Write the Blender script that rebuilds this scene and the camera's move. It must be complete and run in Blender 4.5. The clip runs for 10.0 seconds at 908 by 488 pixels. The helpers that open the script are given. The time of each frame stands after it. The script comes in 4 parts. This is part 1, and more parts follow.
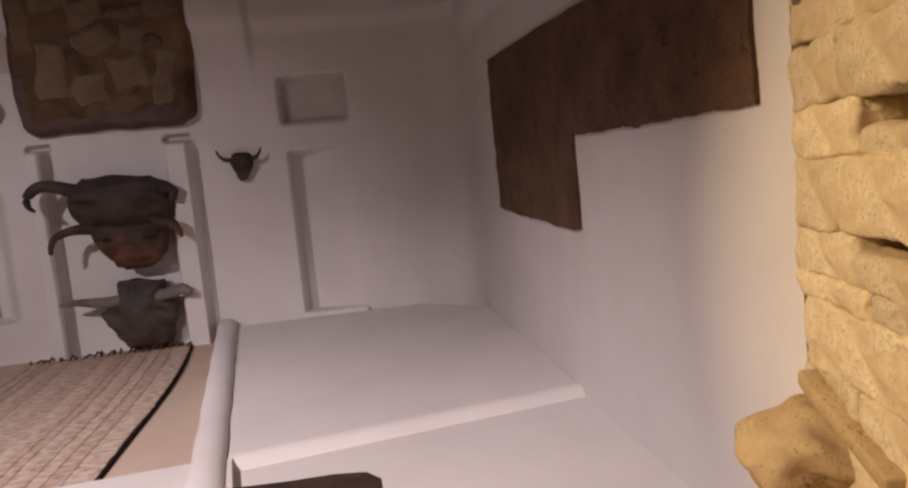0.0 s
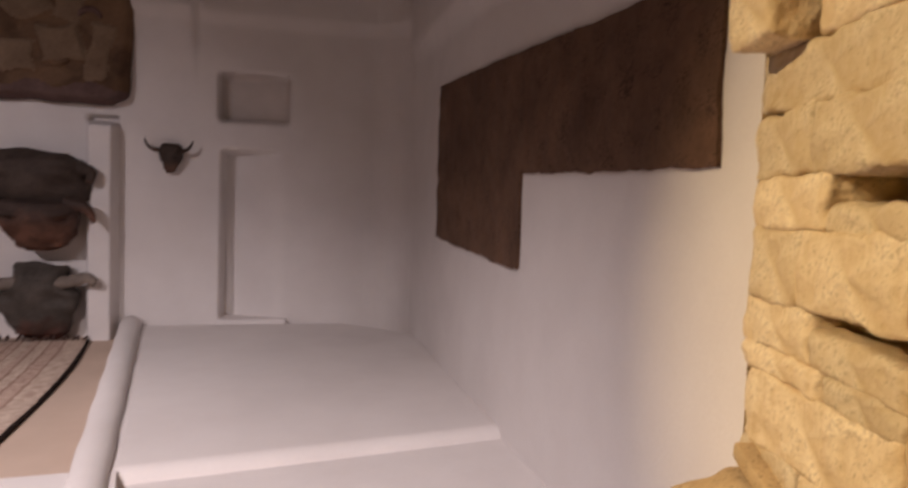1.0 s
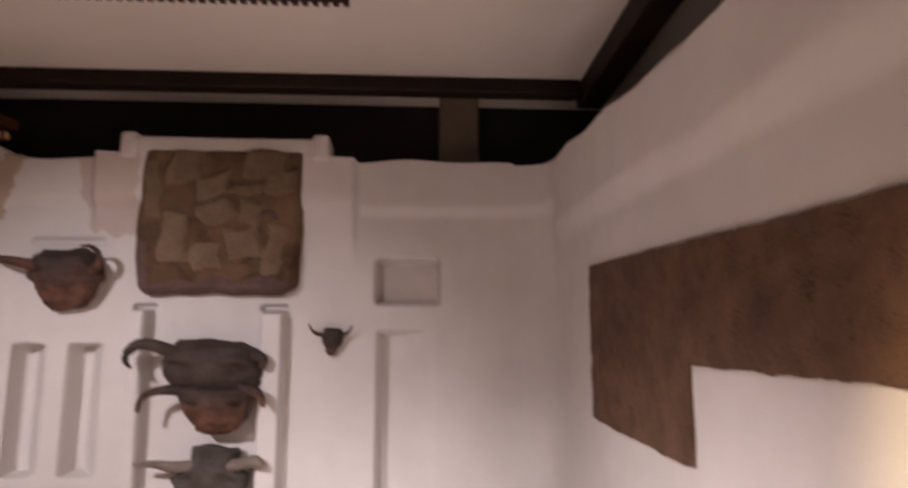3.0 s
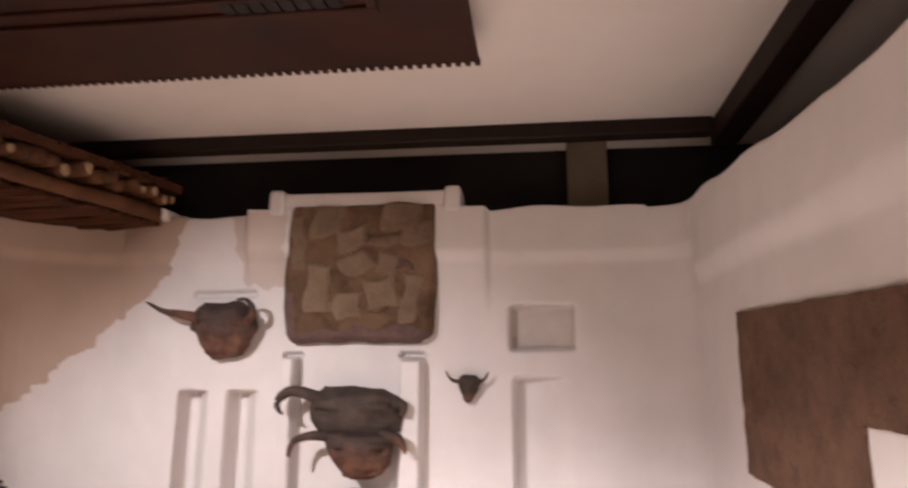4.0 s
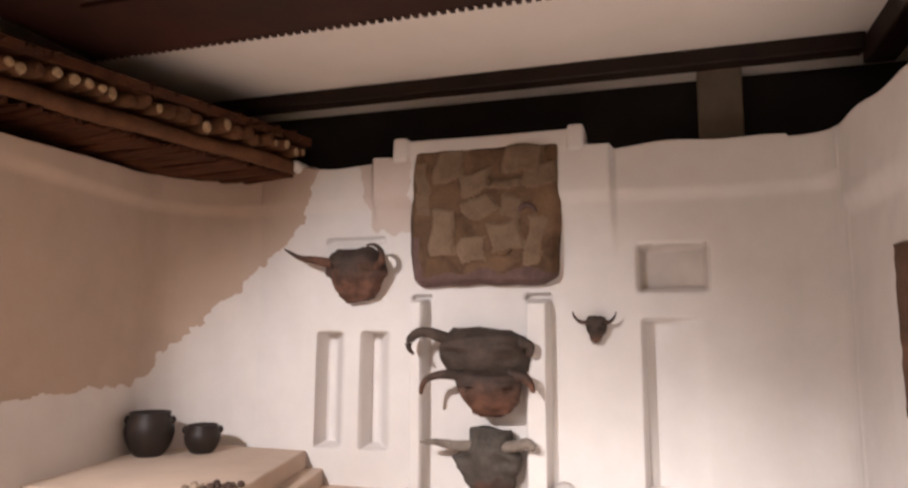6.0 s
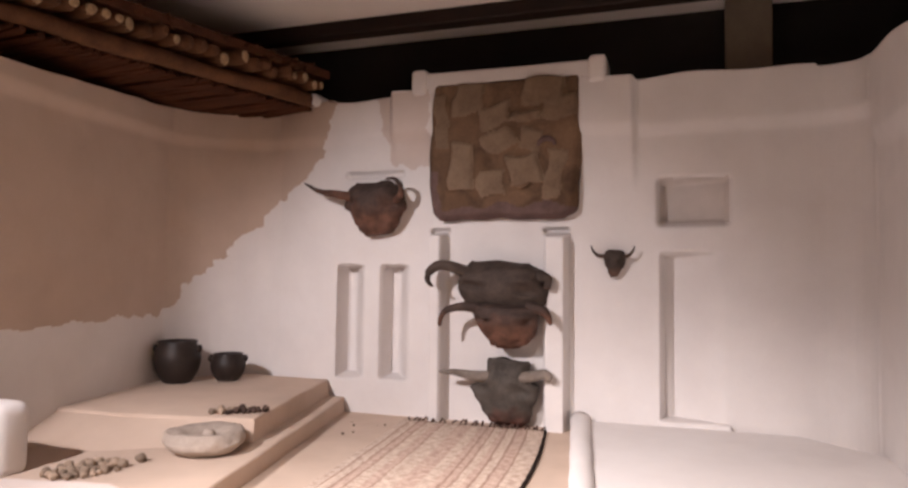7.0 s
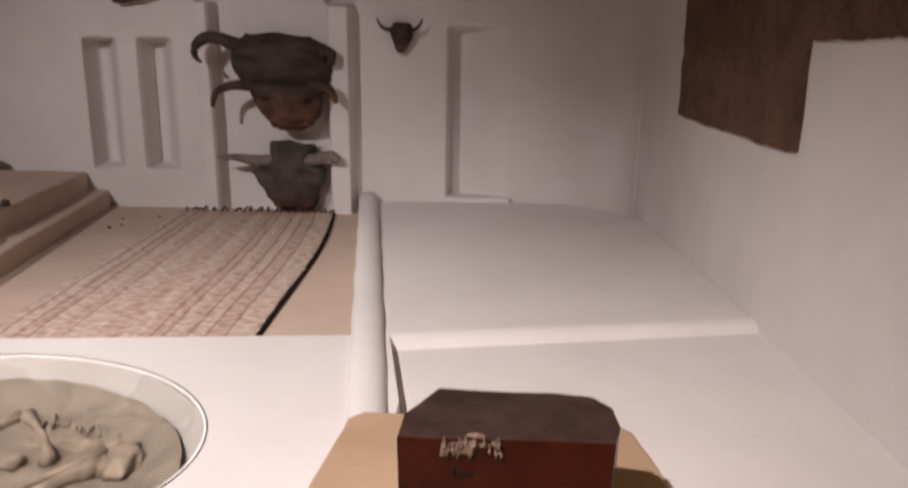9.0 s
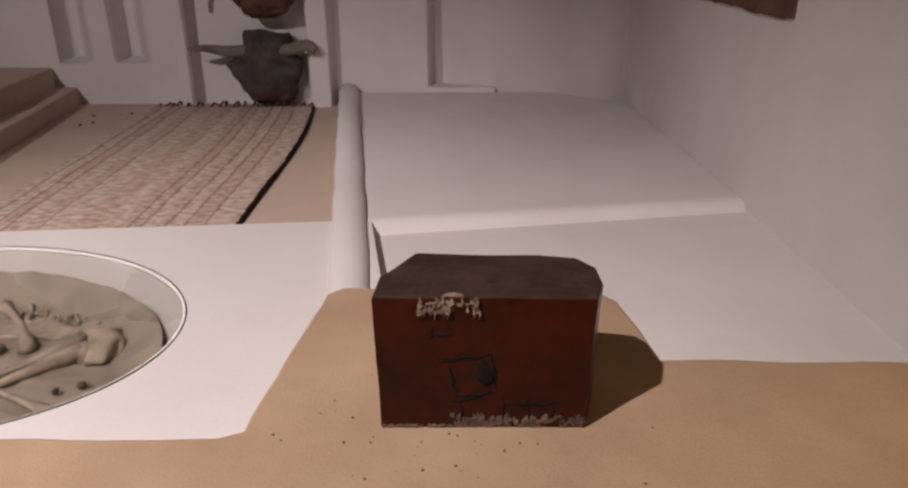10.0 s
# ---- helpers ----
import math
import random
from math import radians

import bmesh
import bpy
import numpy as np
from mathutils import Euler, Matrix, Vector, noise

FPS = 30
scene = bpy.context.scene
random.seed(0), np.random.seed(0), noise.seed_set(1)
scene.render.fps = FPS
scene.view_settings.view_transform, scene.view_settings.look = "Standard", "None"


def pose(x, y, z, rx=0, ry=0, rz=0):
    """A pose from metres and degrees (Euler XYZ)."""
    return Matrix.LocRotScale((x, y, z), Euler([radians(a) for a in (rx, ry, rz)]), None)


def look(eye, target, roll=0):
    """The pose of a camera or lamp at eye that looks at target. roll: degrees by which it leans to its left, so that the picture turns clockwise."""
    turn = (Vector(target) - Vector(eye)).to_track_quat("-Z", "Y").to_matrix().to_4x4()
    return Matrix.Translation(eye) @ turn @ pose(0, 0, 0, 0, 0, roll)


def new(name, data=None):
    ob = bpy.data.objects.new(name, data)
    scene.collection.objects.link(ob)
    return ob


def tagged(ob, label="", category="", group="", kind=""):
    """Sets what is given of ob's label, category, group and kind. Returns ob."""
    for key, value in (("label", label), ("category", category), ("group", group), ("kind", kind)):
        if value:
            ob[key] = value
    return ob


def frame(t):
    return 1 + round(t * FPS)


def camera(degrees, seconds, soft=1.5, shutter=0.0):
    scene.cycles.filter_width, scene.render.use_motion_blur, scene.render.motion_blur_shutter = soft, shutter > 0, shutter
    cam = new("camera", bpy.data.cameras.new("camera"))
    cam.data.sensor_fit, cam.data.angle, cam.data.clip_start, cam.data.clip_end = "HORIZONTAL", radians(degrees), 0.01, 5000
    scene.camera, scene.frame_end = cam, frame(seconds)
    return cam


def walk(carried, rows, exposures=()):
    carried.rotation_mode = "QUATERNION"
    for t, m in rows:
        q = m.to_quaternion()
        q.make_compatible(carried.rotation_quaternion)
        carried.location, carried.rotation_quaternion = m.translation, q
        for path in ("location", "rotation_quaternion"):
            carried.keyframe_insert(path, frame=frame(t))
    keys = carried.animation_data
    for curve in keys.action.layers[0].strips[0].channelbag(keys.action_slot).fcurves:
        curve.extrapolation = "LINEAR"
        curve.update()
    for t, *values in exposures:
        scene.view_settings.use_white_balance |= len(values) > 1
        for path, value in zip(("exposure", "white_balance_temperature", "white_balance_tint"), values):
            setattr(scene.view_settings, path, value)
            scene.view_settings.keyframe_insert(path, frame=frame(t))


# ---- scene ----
cam = camera(66.4, 10.0, soft=2.4, shutter=0.5)
# seconds, place, yaw, pitch, lean
PATH = [
    (0, 0.498, 0.173, 1.112, -7.71, -5.33, -5.62),
    (0.3, 0.491, 0.205, 1.108, -7.43, -5.83, -3.94),
    (0.5, 0.504, 0.253, 1.085, -7.77, -6.47, -1.57),
    (0.7, 0.486, 0.257, 1.100, -9.65, -6.08, 0.73),
    (1, 0.469, 0.271, 1.113, -13.98, -3.41, 1.98),
    (1.2, 0.455, 0.267, 1.132, -15.70, -2.74, 1.90),
    (1.5, 0.432, 0.276, 1.117, -20.77, -5.25, 4.45),
    (1.7, 0.448, 0.285, 1.144, -21.46, -4.25, 4.49),
    (2, 0.472, 0.294, 1.183, -18.68, 0.74, 1.18),
    (2.2, 0.466, 0.284, 1.216, -16.97, 6.45, 1.63),
    (2.5, 0.424, 0.269, 1.254, -13.16, 7.67, 0.53),
    (2.7, 0.395, 0.253, 1.254, -9.24, 7.34, 1.07),
    (3, 0.323, 0.221, 1.297, -3.03, 8.83, 0.13),
    (3.2, 0.275, 0.210, 1.324, -1.47, 10.20, 0.36),
    (4.3, 0.216, 0.144, 1.398, 11.34, 13.10, -0.53),
    (4.5, 0.230, 0.136, 1.396, 14.16, 14.51, -0.73),
    (5, 0.198, 0.142, 1.407, 17.42, 12.72, 0.59),
    (5.2, 0.209, 0.143, 1.392, 17.83, 11.90, 0.28),
    (6.3, 0.190, 0.194, 1.316, 16.83, 5.56, 0.07),
    (6.5, 0.195, 0.195, 1.304, 17.26, 4.40, 0.28),
    (7, 0.211, 0.185, 1.272, 18.70, 2.53, 0.56),
    (7.5, 0.212, 0.235, 1.250, 18.91, -0.83, 0.94),
    (8, 0.228, 0.283, 1.221, 15.83, -1.39, 1.39),
    (8.3, 0.222, 0.304, 1.182, 9.99, -3.53, 2.22),
    (8.5, 0.217, 0.314, 1.161, 6.28, -6.15, 1.67),
    (8.7, 0.225, 0.342, 1.130, 2.74, -9.58, 1.92),
    (9, 0.227, 0.380, 1.116, 1.65, -13.84, 0.77),
    (9.2, 0.230, 0.384, 1.074, 2.01, -15.62, 1.80),
    (9.5, 0.236, 0.396, 1.037, 1.58, -19.97, 1.61),
    (10, 0.250, 0.424, 1.019, 0.63, -21.82, -0.18),
]
walk(
    cam,
    [(t, pose(x, y, z, 90 + pitch, 0, yaw) @ pose(0, 0, 0, 0, 0, lean)) for t, x, y, z, yaw, pitch, lean in PATH],
    [(0, -1.48, 6500, 18), (1.2, -1.4, 6500, 17), (2.0, -1.55, 6500, 19), (2.5, -1.0, 6500, 18), (3.0, -0.4, 6500, 14), (4.4, 0.34, 6500, 9), (5.2, 0.48, 6500, 4), (6.4, 0.10, 6500, 7), (7.0, -0.05, 6500, 11), (8.0, -0.4, 6500, 11), (8.5, -0.80, 6500, 10), (9.0, -1.33, 6500, 10), (10, -1.84, 6500, 12)],
)

# ---------------------------------------------------------------- light
world = bpy.data.worlds.new("museum_dusk")
scene.world = world
world.use_nodes = True
world.node_tree.nodes["Background"].inputs[0].default_value = (0.75, 0.72, 0.78, 1)
world.node_tree.nodes["Background"].inputs[1].default_value = 0.004


def spot(name, eye, target, watts, colour, cone=80, blend=0.6, size=0.06):
    data = bpy.data.lights.new(name, "SPOT")
    data.energy, data.color, data.spot_size, data.spot_blend, data.shadow_soft_size = watts, colour, radians(cone), blend, size
    ob = new(name, data)
    ob.matrix_world = look(eye, target)
    return ob


# track spots of the gallery above and behind the visitor, and a narrow warm one aimed across at the brick end
spot("gallery_spot", (-3.3, -0.1, 3.3), (-2.05, 5.6, -0.25), 1300, (1.0, 0.91, 0.93), 60, 1.0, 0.10)
spot("gallery_spot", (-1.4, -0.15, 3.3), (-0.52, 2.20, 0.05), 2450, (1.0, 0.89, 0.87), 70, 0.97, 0.03)
spot("brick_spot", (-3.3, 1.15, 3.3), (1.36, 1.02, 0.88), 2450, (1.0, 0.77, 0.44), 24.5, 1.0, 0.03)
# unseen area lamp added as a weak fill over the room
bounce = bpy.data.lights.new("soft_fill", "AREA")
bounce.energy, bounce.color, bounce.shape, bounce.size, bounce.size_y = 8, (1.0, 0.85, 0.78), "RECTANGLE", 2.5, 1.0
new("soft_fill", bounce).matrix_world = look((-1.0, -0.8, 3.2), (-1.0, 3.5, 1.0))


# ---------------------------------------------------------------- materials
def material(name, base, dark=None, scale=6.0, rough=0.9, bump=0.2, grain=120.0, spread=0.5, metal=0.0, spec=0.3, dist=0.01, random_tint=0.0, specks=0.0):
    """Two scales of noise between two colours, with fine relief."""
    mat = bpy.data.materials.new(name)
    mat.use_nodes = True
    nt = mat.node_tree
    bsdf = nt.nodes["Principled BSDF"]
    bsdf.inputs["Roughness"].default_value, bsdf.inputs["Metallic"].default_value = rough, metal
    bsdf.inputs["Specular IOR Level"].default_value = spec
    dark = dark or tuple(c * 0.8 for c in base)
    co = nt.nodes.new("ShaderNodeTexCoord")
    big = nt.nodes.new("ShaderNodeTexNoise")
    big.inputs["Scale"].default_value, big.inputs["Detail"].default_value, big.inputs["Roughness"].default_value = scale, 6, 0.6
    fine = nt.nodes.new("ShaderNodeTexNoise")
    fine.inputs["Scale"].default_value, fine.inputs["Detail"].default_value = grain, 4
    nt.links.new(co.outputs["Object"], big.inputs["Vector"])
    nt.links.new(co.outputs["Object"], fine.inputs["Vector"])
    ramp = nt.nodes.new("ShaderNodeValToRGB")
    ramp.color_ramp.elements[0].position, ramp.color_ramp.elements[1].position = 0.5 - spread / 2, 0.5 + spread / 2
    ramp.color_ramp.elements[0].color, ramp.color_ramp.elements[1].color = (*dark, 1), (*base, 1)
    mixf = nt.nodes.new("ShaderNodeMath")
    mixf.operation = "MULTIPLY_ADD"
    mixf.inputs[1].default_value = 0.3
    nt.links.new(fine.outputs["Fac"], mixf.inputs[0])
    sub = nt.nodes.new("ShaderNodeMath")
    sub.operation = "MULTIPLY_ADD"
    sub.inputs[1].default_value, sub.inputs[2].default_value = 0.9, -0.1
    nt.links.new(big.outputs["Fac"], sub.inputs[0])
    nt.links.new(sub.outputs[0], mixf.inputs[2])
    nt.links.new(mixf.outputs[0], ramp.inputs[0])
    out = ramp.outputs[0]
    if specks:
        pits = nt.nodes.new("ShaderNodeTexNoise")
        pits.inputs["Scale"].default_value, pits.inputs["Detail"].default_value = 130.0, 3
        patch = nt.nodes.new("ShaderNodeTexNoise")
        patch.inputs["Scale"].default_value = 9.0
        nt.links.new(co.outputs["Object"], pits.inputs["Vector"])
        nt.links.new(co.outputs["Object"], patch.inputs["Vector"])
        both = nt.nodes.new("ShaderNodeMath")
        both.operation = "MULTIPLY_ADD"
        both.inputs[1].default_value = 0.6
        nt.links.new(patch.outputs["Fac"], both.inputs[0])
        nt.links.new(pits.outputs["Fac"], both.inputs[2])
        cut = nt.nodes.new("ShaderNodeMapRange")
        cut.inputs["From Min"].default_value, cut.inputs["From Max"].default_value = 0.89, 1.0
        cut.inputs["To Max"].default_value = specks
        nt.links.new(both.outputs[0], cut.inputs["Value"])
        stain = nt.nodes.new("ShaderNodeMixRGB")
        stain.inputs[2].default_value = (dark[0] * 0.35, dark[1] * 0.3, dark[2] * 0.25, 1)
        nt.links.new(cut.outputs[0], stain.inputs[0])
        nt.links.new(out, stain.inputs[1])
        out = stain.outputs[0]
    if random_tint:
        info = nt.nodes.new("ShaderNodeObjectInfo")
        hsv = nt.nodes.new("ShaderNodeHueSaturation")
        span = nt.nodes.new("ShaderNodeMapRange")
        span.inputs["To Min"].default_value, span.inputs["To Max"].default_value = 1 - random_tint, 1 + random_tint
        nt.links.new(info.outputs["Random"], span.inputs["Value"])
        nt.links.new(span.outputs[0], hsv.inputs["Value"])
        nt.links.new(out, hsv.inputs["Color"])
        out = hsv.outputs[0]
    nt.links.new(out, bsdf.inputs["Base Color"])
    if bump:
        bmp = nt.nodes.new("ShaderNodeBump")
        bmp.inputs["Strength"].default_value, bmp.inputs["Distance"].default_value = bump, dist
        nt.links.new(mixf.outputs[0], bmp.inputs["Height"])
        nt.links.new(bmp.outputs[0], bsdf.inputs["Normal"])
    return mat


PLASTER = material("lime_plaster", (0.78, 0.74, 0.72), (0.70, 0.655, 0.635), 2.5, 0.92, 0.25, 90)
BROWNWALL = material("brown_wall", (0.56, 0.435, 0.355), (0.49, 0.375, 0.30), 3.0, 0.95, 0.3, 90)
TAN = material("beaten_earth", (0.62, 0.485, 0.39), (0.53, 0.405, 0.32), 3.0, 0.95, 0.35, 140)
SAND = material("display_sand", (0.47, 0.33, 0.215), (0.35, 0.235, 0.148), 4.0, 0.95, 0.5, 220)
PITSAND = material("pit_sand", (0.225, 0.182, 0.14), (0.11, 0.086, 0.065), 8.0, 0.95, 0.6, 160)
BONE = material("bone_relief", (0.30, 0.235, 0.18), (0.10, 0.075, 0.055), 18, 0.9, 0.4, 160)
PATCH = material("stripped_wall", (0.20, 0.110, 0.068), (0.075, 0.040, 0.026), 3.0, 0.9, 0.6, 40, specks=0.7)
BRICK = material("mud_brick", (0.80, 0.67, 0.45), (0.56, 0.41, 0.22), 9.0, 0.95, 1.0, 48, spread=0.36, random_tint=0.16, dist=0.022, specks=0.32)
MORTAR = material("mud_mortar", (0.55, 0.40, 0.21), (0.40, 0.27, 0.125), 12.0, 0.95, 0.5, 90, specks=0.6)
ROUGHCAST = material("rough_clay_plaster", (0.66, 0.51, 0.29), (0.55, 0.40, 0.21), 4.0, 0.95, 1.0, 34, dist=0.03, specks=0.25)


def head_material(name, crown, muzzle, where):
    """Painted clay whose crown and muzzle differ, the colours running into each other."""
    mat = material(name, crown, tuple(c * 0.38 for c in crown), 7.0, 0.75, 0.45, 55)
    nt = mat.node_tree
    bsdf = nt.nodes["Principled BSDF"]
    old = bsdf.inputs["Base Color"].links[0].from_socket
    co = nt.nodes.new("ShaderNodeTexCoord")
    sep = nt.nodes.new("ShaderNodeSeparateXYZ")
    nt.links.new(co.outputs["Generated"], sep.inputs[0])
    blot = nt.nodes.new("ShaderNodeTexNoise")
    blot.inputs["Scale"].default_value, blot.inputs["Detail"].default_value = 5.0, 5
    nt.links.new(co.outputs["Object"], blot.inputs["Vector"])
    add = nt.nodes.new("ShaderNodeMath")
    add.operation = "MULTIPLY_ADD"
    add.inputs[1].default_value = 0.9
    nt.links.new(blot.outputs["Fac"], add.inputs[0])
    nt.links.new(sep.outputs["Z"], add.inputs[2])
    span = nt.nodes.new("ShaderNodeMapRange")
    span.inputs["From Min"].default_value, span.inputs["From Max"].default_value = where + 0.45 + 0.14, where + 0.45 - 0.14
    nt.links.new(add.outputs[0], span.inputs["Value"])
    mix = nt.nodes.new("ShaderNodeMixRGB")
    nt.links.new(span.outputs[0], mix.inputs[0])
    nt.links.new(old, mix.inputs[1])
    tone = nt.nodes.new("ShaderNodeTexNoise")
    tone.inputs["Scale"].default_value, tone.inputs["Detail"].default_value = 9.0, 5
    nt.links.new(co.outputs["Object"], tone.inputs["Vector"])
    ramp = nt.nodes.new("ShaderNodeValToRGB")
    ramp.color_ramp.elements[0].position, ramp.color_ramp.elements[1].position = 0.38, 0.62
    ramp.color_ramp.elements[0].color = (*[c * 0.55 for c in muzzle], 1)
    ramp.color_ramp.elements[1].color = (*[c * 1.15 for c in muzzle], 1)
    nt.links.new(tone.outputs["Fac"], ramp.inputs[0])
    nt.links.new(ramp.outputs[0], mix.inputs[2])
    nt.links.new(mix.outputs[0], bsdf.inputs["Base Color"])
    return mat


HEAD = head_material("head_clay_dark", (0.085, 0.060, 0.048), (0.11, 0.06, 0.042), 0.18)
HEADRED = head_material("head_clay_red", (0.080, 0.052, 0.042), (0.14, 0.068, 0.046), 0.5)
PALEHORN = material("grey_horn_clay", (0.27, 0.225, 0.19), (0.12, 0.095, 0.08), 9.0, 0.8, 0.4, 60)
HEADGREY = head_material("head_clay_grey", (0.105, 0.087, 0.074), (0.10, 0.036, 0.025), 0.16)
POT = material("black_pottery", (0.040, 0.026, 0.021), (0.014, 0.010, 0.009), 7.0, 0.5, 0.3, 60)
STONE = material("quern_stone", (0.47, 0.39, 0.33), (0.32, 0.26, 0.215), 14.0, 0.9, 0.7, 110)
PEBBLE = material("clay_ball", (0.46, 0.35, 0.265), (0.24, 0.17, 0.12), 20.0, 0.9, 0.5, 120, random_tint=0.35)
SHARD = material("dark_lump", (0.10, 0.06, 0.045), (0.045, 0.03, 0.025), 20.0, 0.85, 0.5, 120, random_tint=0.3)
TIMBER = material("dark_timber", (0.024, 0.011, 0.006), (0.010, 0.005, 0.003), 4.0, 0.6, 0.3, 40)
REED = material("reed_brown", (0.11, 0.036, 0.014), (0.045, 0.015, 0.007), 4.0, 0.75, 0.5, 60)
LOG = material("roof_pole", (0.155, 0.066, 0.030), (0.055, 0.024, 0.012), 6.0, 0.85, 0.6, 60, random_tint=0.2)
LOGEND = material("pole_end", (0.56, 0.40, 0.24), (0.22, 0.13, 0.07), 18.0, 0.9, 0.4, 90, random_tint=0.15)
CEILING = material("ceiling_board", (0.80, 0.74, 0.69), (0.74, 0.68, 0.63), 1.5, 0.9, 0.1, 60)
PINKTAN = material("pink_tan_plaster", (0.66, 0.57, 0.52), (0.60, 0.51, 0.46), 3.0, 0.95, 0.3, 90)
NICHESHADE = material("niche_shade_plaster", (0.66, 0.60, 0.565), (0.54, 0.49, 0.46), 4.0, 0.92, 0.25, 90)
VOID = material("dark_backing", (0.028, 0.024, 0.020), (0.017, 0.014, 0.012), 2.0, 0.8, 0.1, 60)
OLDPOST = material("grey_post", (0.21, 0.165, 0.12), (0.15, 0.115, 0.085), 5.0, 0.9, 0.3, 60)
HOOD = material("gallery_wall", (0.12, 0.09, 0.08), (0.09, 0.07, 0.06), 2.0, 0.9, 0.1, 60)


# ---------------------------------------------------------------- mesh helpers
def mesh_of(name, bm, mat, smooth=False):
    me = bpy.data.meshes.new(name)
    bm.normal_update()
    bm.to_mesh(me)
    bm.free()
    for m in mat if isinstance(mat, (list, tuple)) else (mat,):
        me.materials.append(m)
    for p in me.polygons:
        p.use_smooth = smooth
    return me


def part(name, bm, mat, parent=None, label="", smooth=False):
    ob = new(name, mesh_of(name, bm, mat, smooth))
    ob.parent = parent
    if label:
        tagged(ob, label)
    return ob


def thing(name, bm, mat, label, category, kind="", group="", smooth=False):
    return tagged(part(name, bm, mat, None, "", smooth), label, category, group, kind)


def box(bm, lo, hi, bevel=0.0, segments=2, m=None):
    r = bmesh.ops.create_cube(bm, size=1.0)
    vs = r["verts"]
    for v in vs:
        v.co = Vector([lo[i] + (v.co[i] + 0.5) * (hi[i] - lo[i]) for i in range(3)])
    if bevel:
        es = list({e for v in vs for e in v.link_edges})
        r = bmesh.ops.bevel(bm, geom=es, offset=bevel, segments=segments, affect="EDGES", profile=0.5)
        vs = list({v for f in r["faces"] for v in f.verts} | {v for v in vs if v.is_valid})
    if m is not None:
        for v in vs:
            v.co = m @ v.co
    return vs


def prism(bm, outline, z0, z1, bevel=0.0, segments=2):
    """An upright prism on an outline of (x, y)."""
    low = [bm.verts.new((x, y, z0)) for x, y in outline]
    top = [bm.verts.new((x, y, z1)) for x, y in outline]
    n = len(outline)
    bm.faces.new(list(reversed(low)))
    ft = bm.faces.new(top)
    for i in range(n):
        bm.faces.new((low[i], low[(i + 1) % n], top[(i + 1) % n], top[i]))
    bmesh.ops.recalc_face_normals(bm, faces=bm.faces[:])
    if bevel:
        bmesh.ops.bevel(bm, geom=list(ft.edges), offset=bevel, segments=segments, affect="EDGES", profile=0.5)


def tube(bm, path, radii, n=10, cap=True):
    """A round tube along a path, its radius given at each point."""
    rings = []
    for i, p in enumerate(path):
        p = Vector(p)
        d = (Vector(path[min(i + 1, len(path) - 1)]) - Vector(path[max(i - 1, 0)])).normalized()
        side = d.cross(Vector((0.13, 0.31, 1.0))).normalized()
        up = side.cross(d)
        r = radii[i]
        rings.append([bm.verts.new(p + (side * math.cos(2 * math.pi * k / n) + up * math.sin(2 * math.pi * k / n)) * r) for k in range(n)])
    for a, b in zip(rings, rings[1:]):
        for k in range(n):
            bm.faces.new((a[k], a[(k + 1) % n], b[(k + 1) % n], b[k]))
    if cap:
        bm.faces.new(list(reversed(rings[0])))
        bm.faces.new(rings[-1])
    return rings


def wobble(bm, amount, scale, seed=0.0):
    for v in bm.verts:
        v.co += noise.noise_vector(v.co * scale + Vector((seed, seed * 1.7, seed * 0.3))) * amount


def lump(bm, centre, radii, amount=0.15, seed=0.0, sub=2, m=None):
    r = bmesh.ops.create_icosphere(bm, subdivisions=sub, radius=1.0)
    for v in r["verts"]:
        k = 1 + amount * noise.noise(v.co * 1.6 + Vector((seed, seed * 2.1, -seed)))
        c = Vector((v.co.x * radii[0] * k, v.co.y * radii[1] * k, v.co.z * radii[2] * k))
        v.co = Vector(centre) + (m.to_3x3() @ c if m is not None else c)
    return r["verts"]


def step(a, b, x):
    t = min(1.0, max(0.0, (x - a) / (b - a)))
    return t * t * (3 - 2 * t)


def window(x, a, b, soft):
    return step(a - soft, a + soft, x) * (1 - step(b - soft, b + soft, x))


def hand(s, z):
    """The unevenness of hand-laid plaster."""
    return 0.012 * noise.noise((s * 1.3, z * 1.3, 0.7)) + 0.004 * noise.noise((s * 6, z * 6, 3.1))


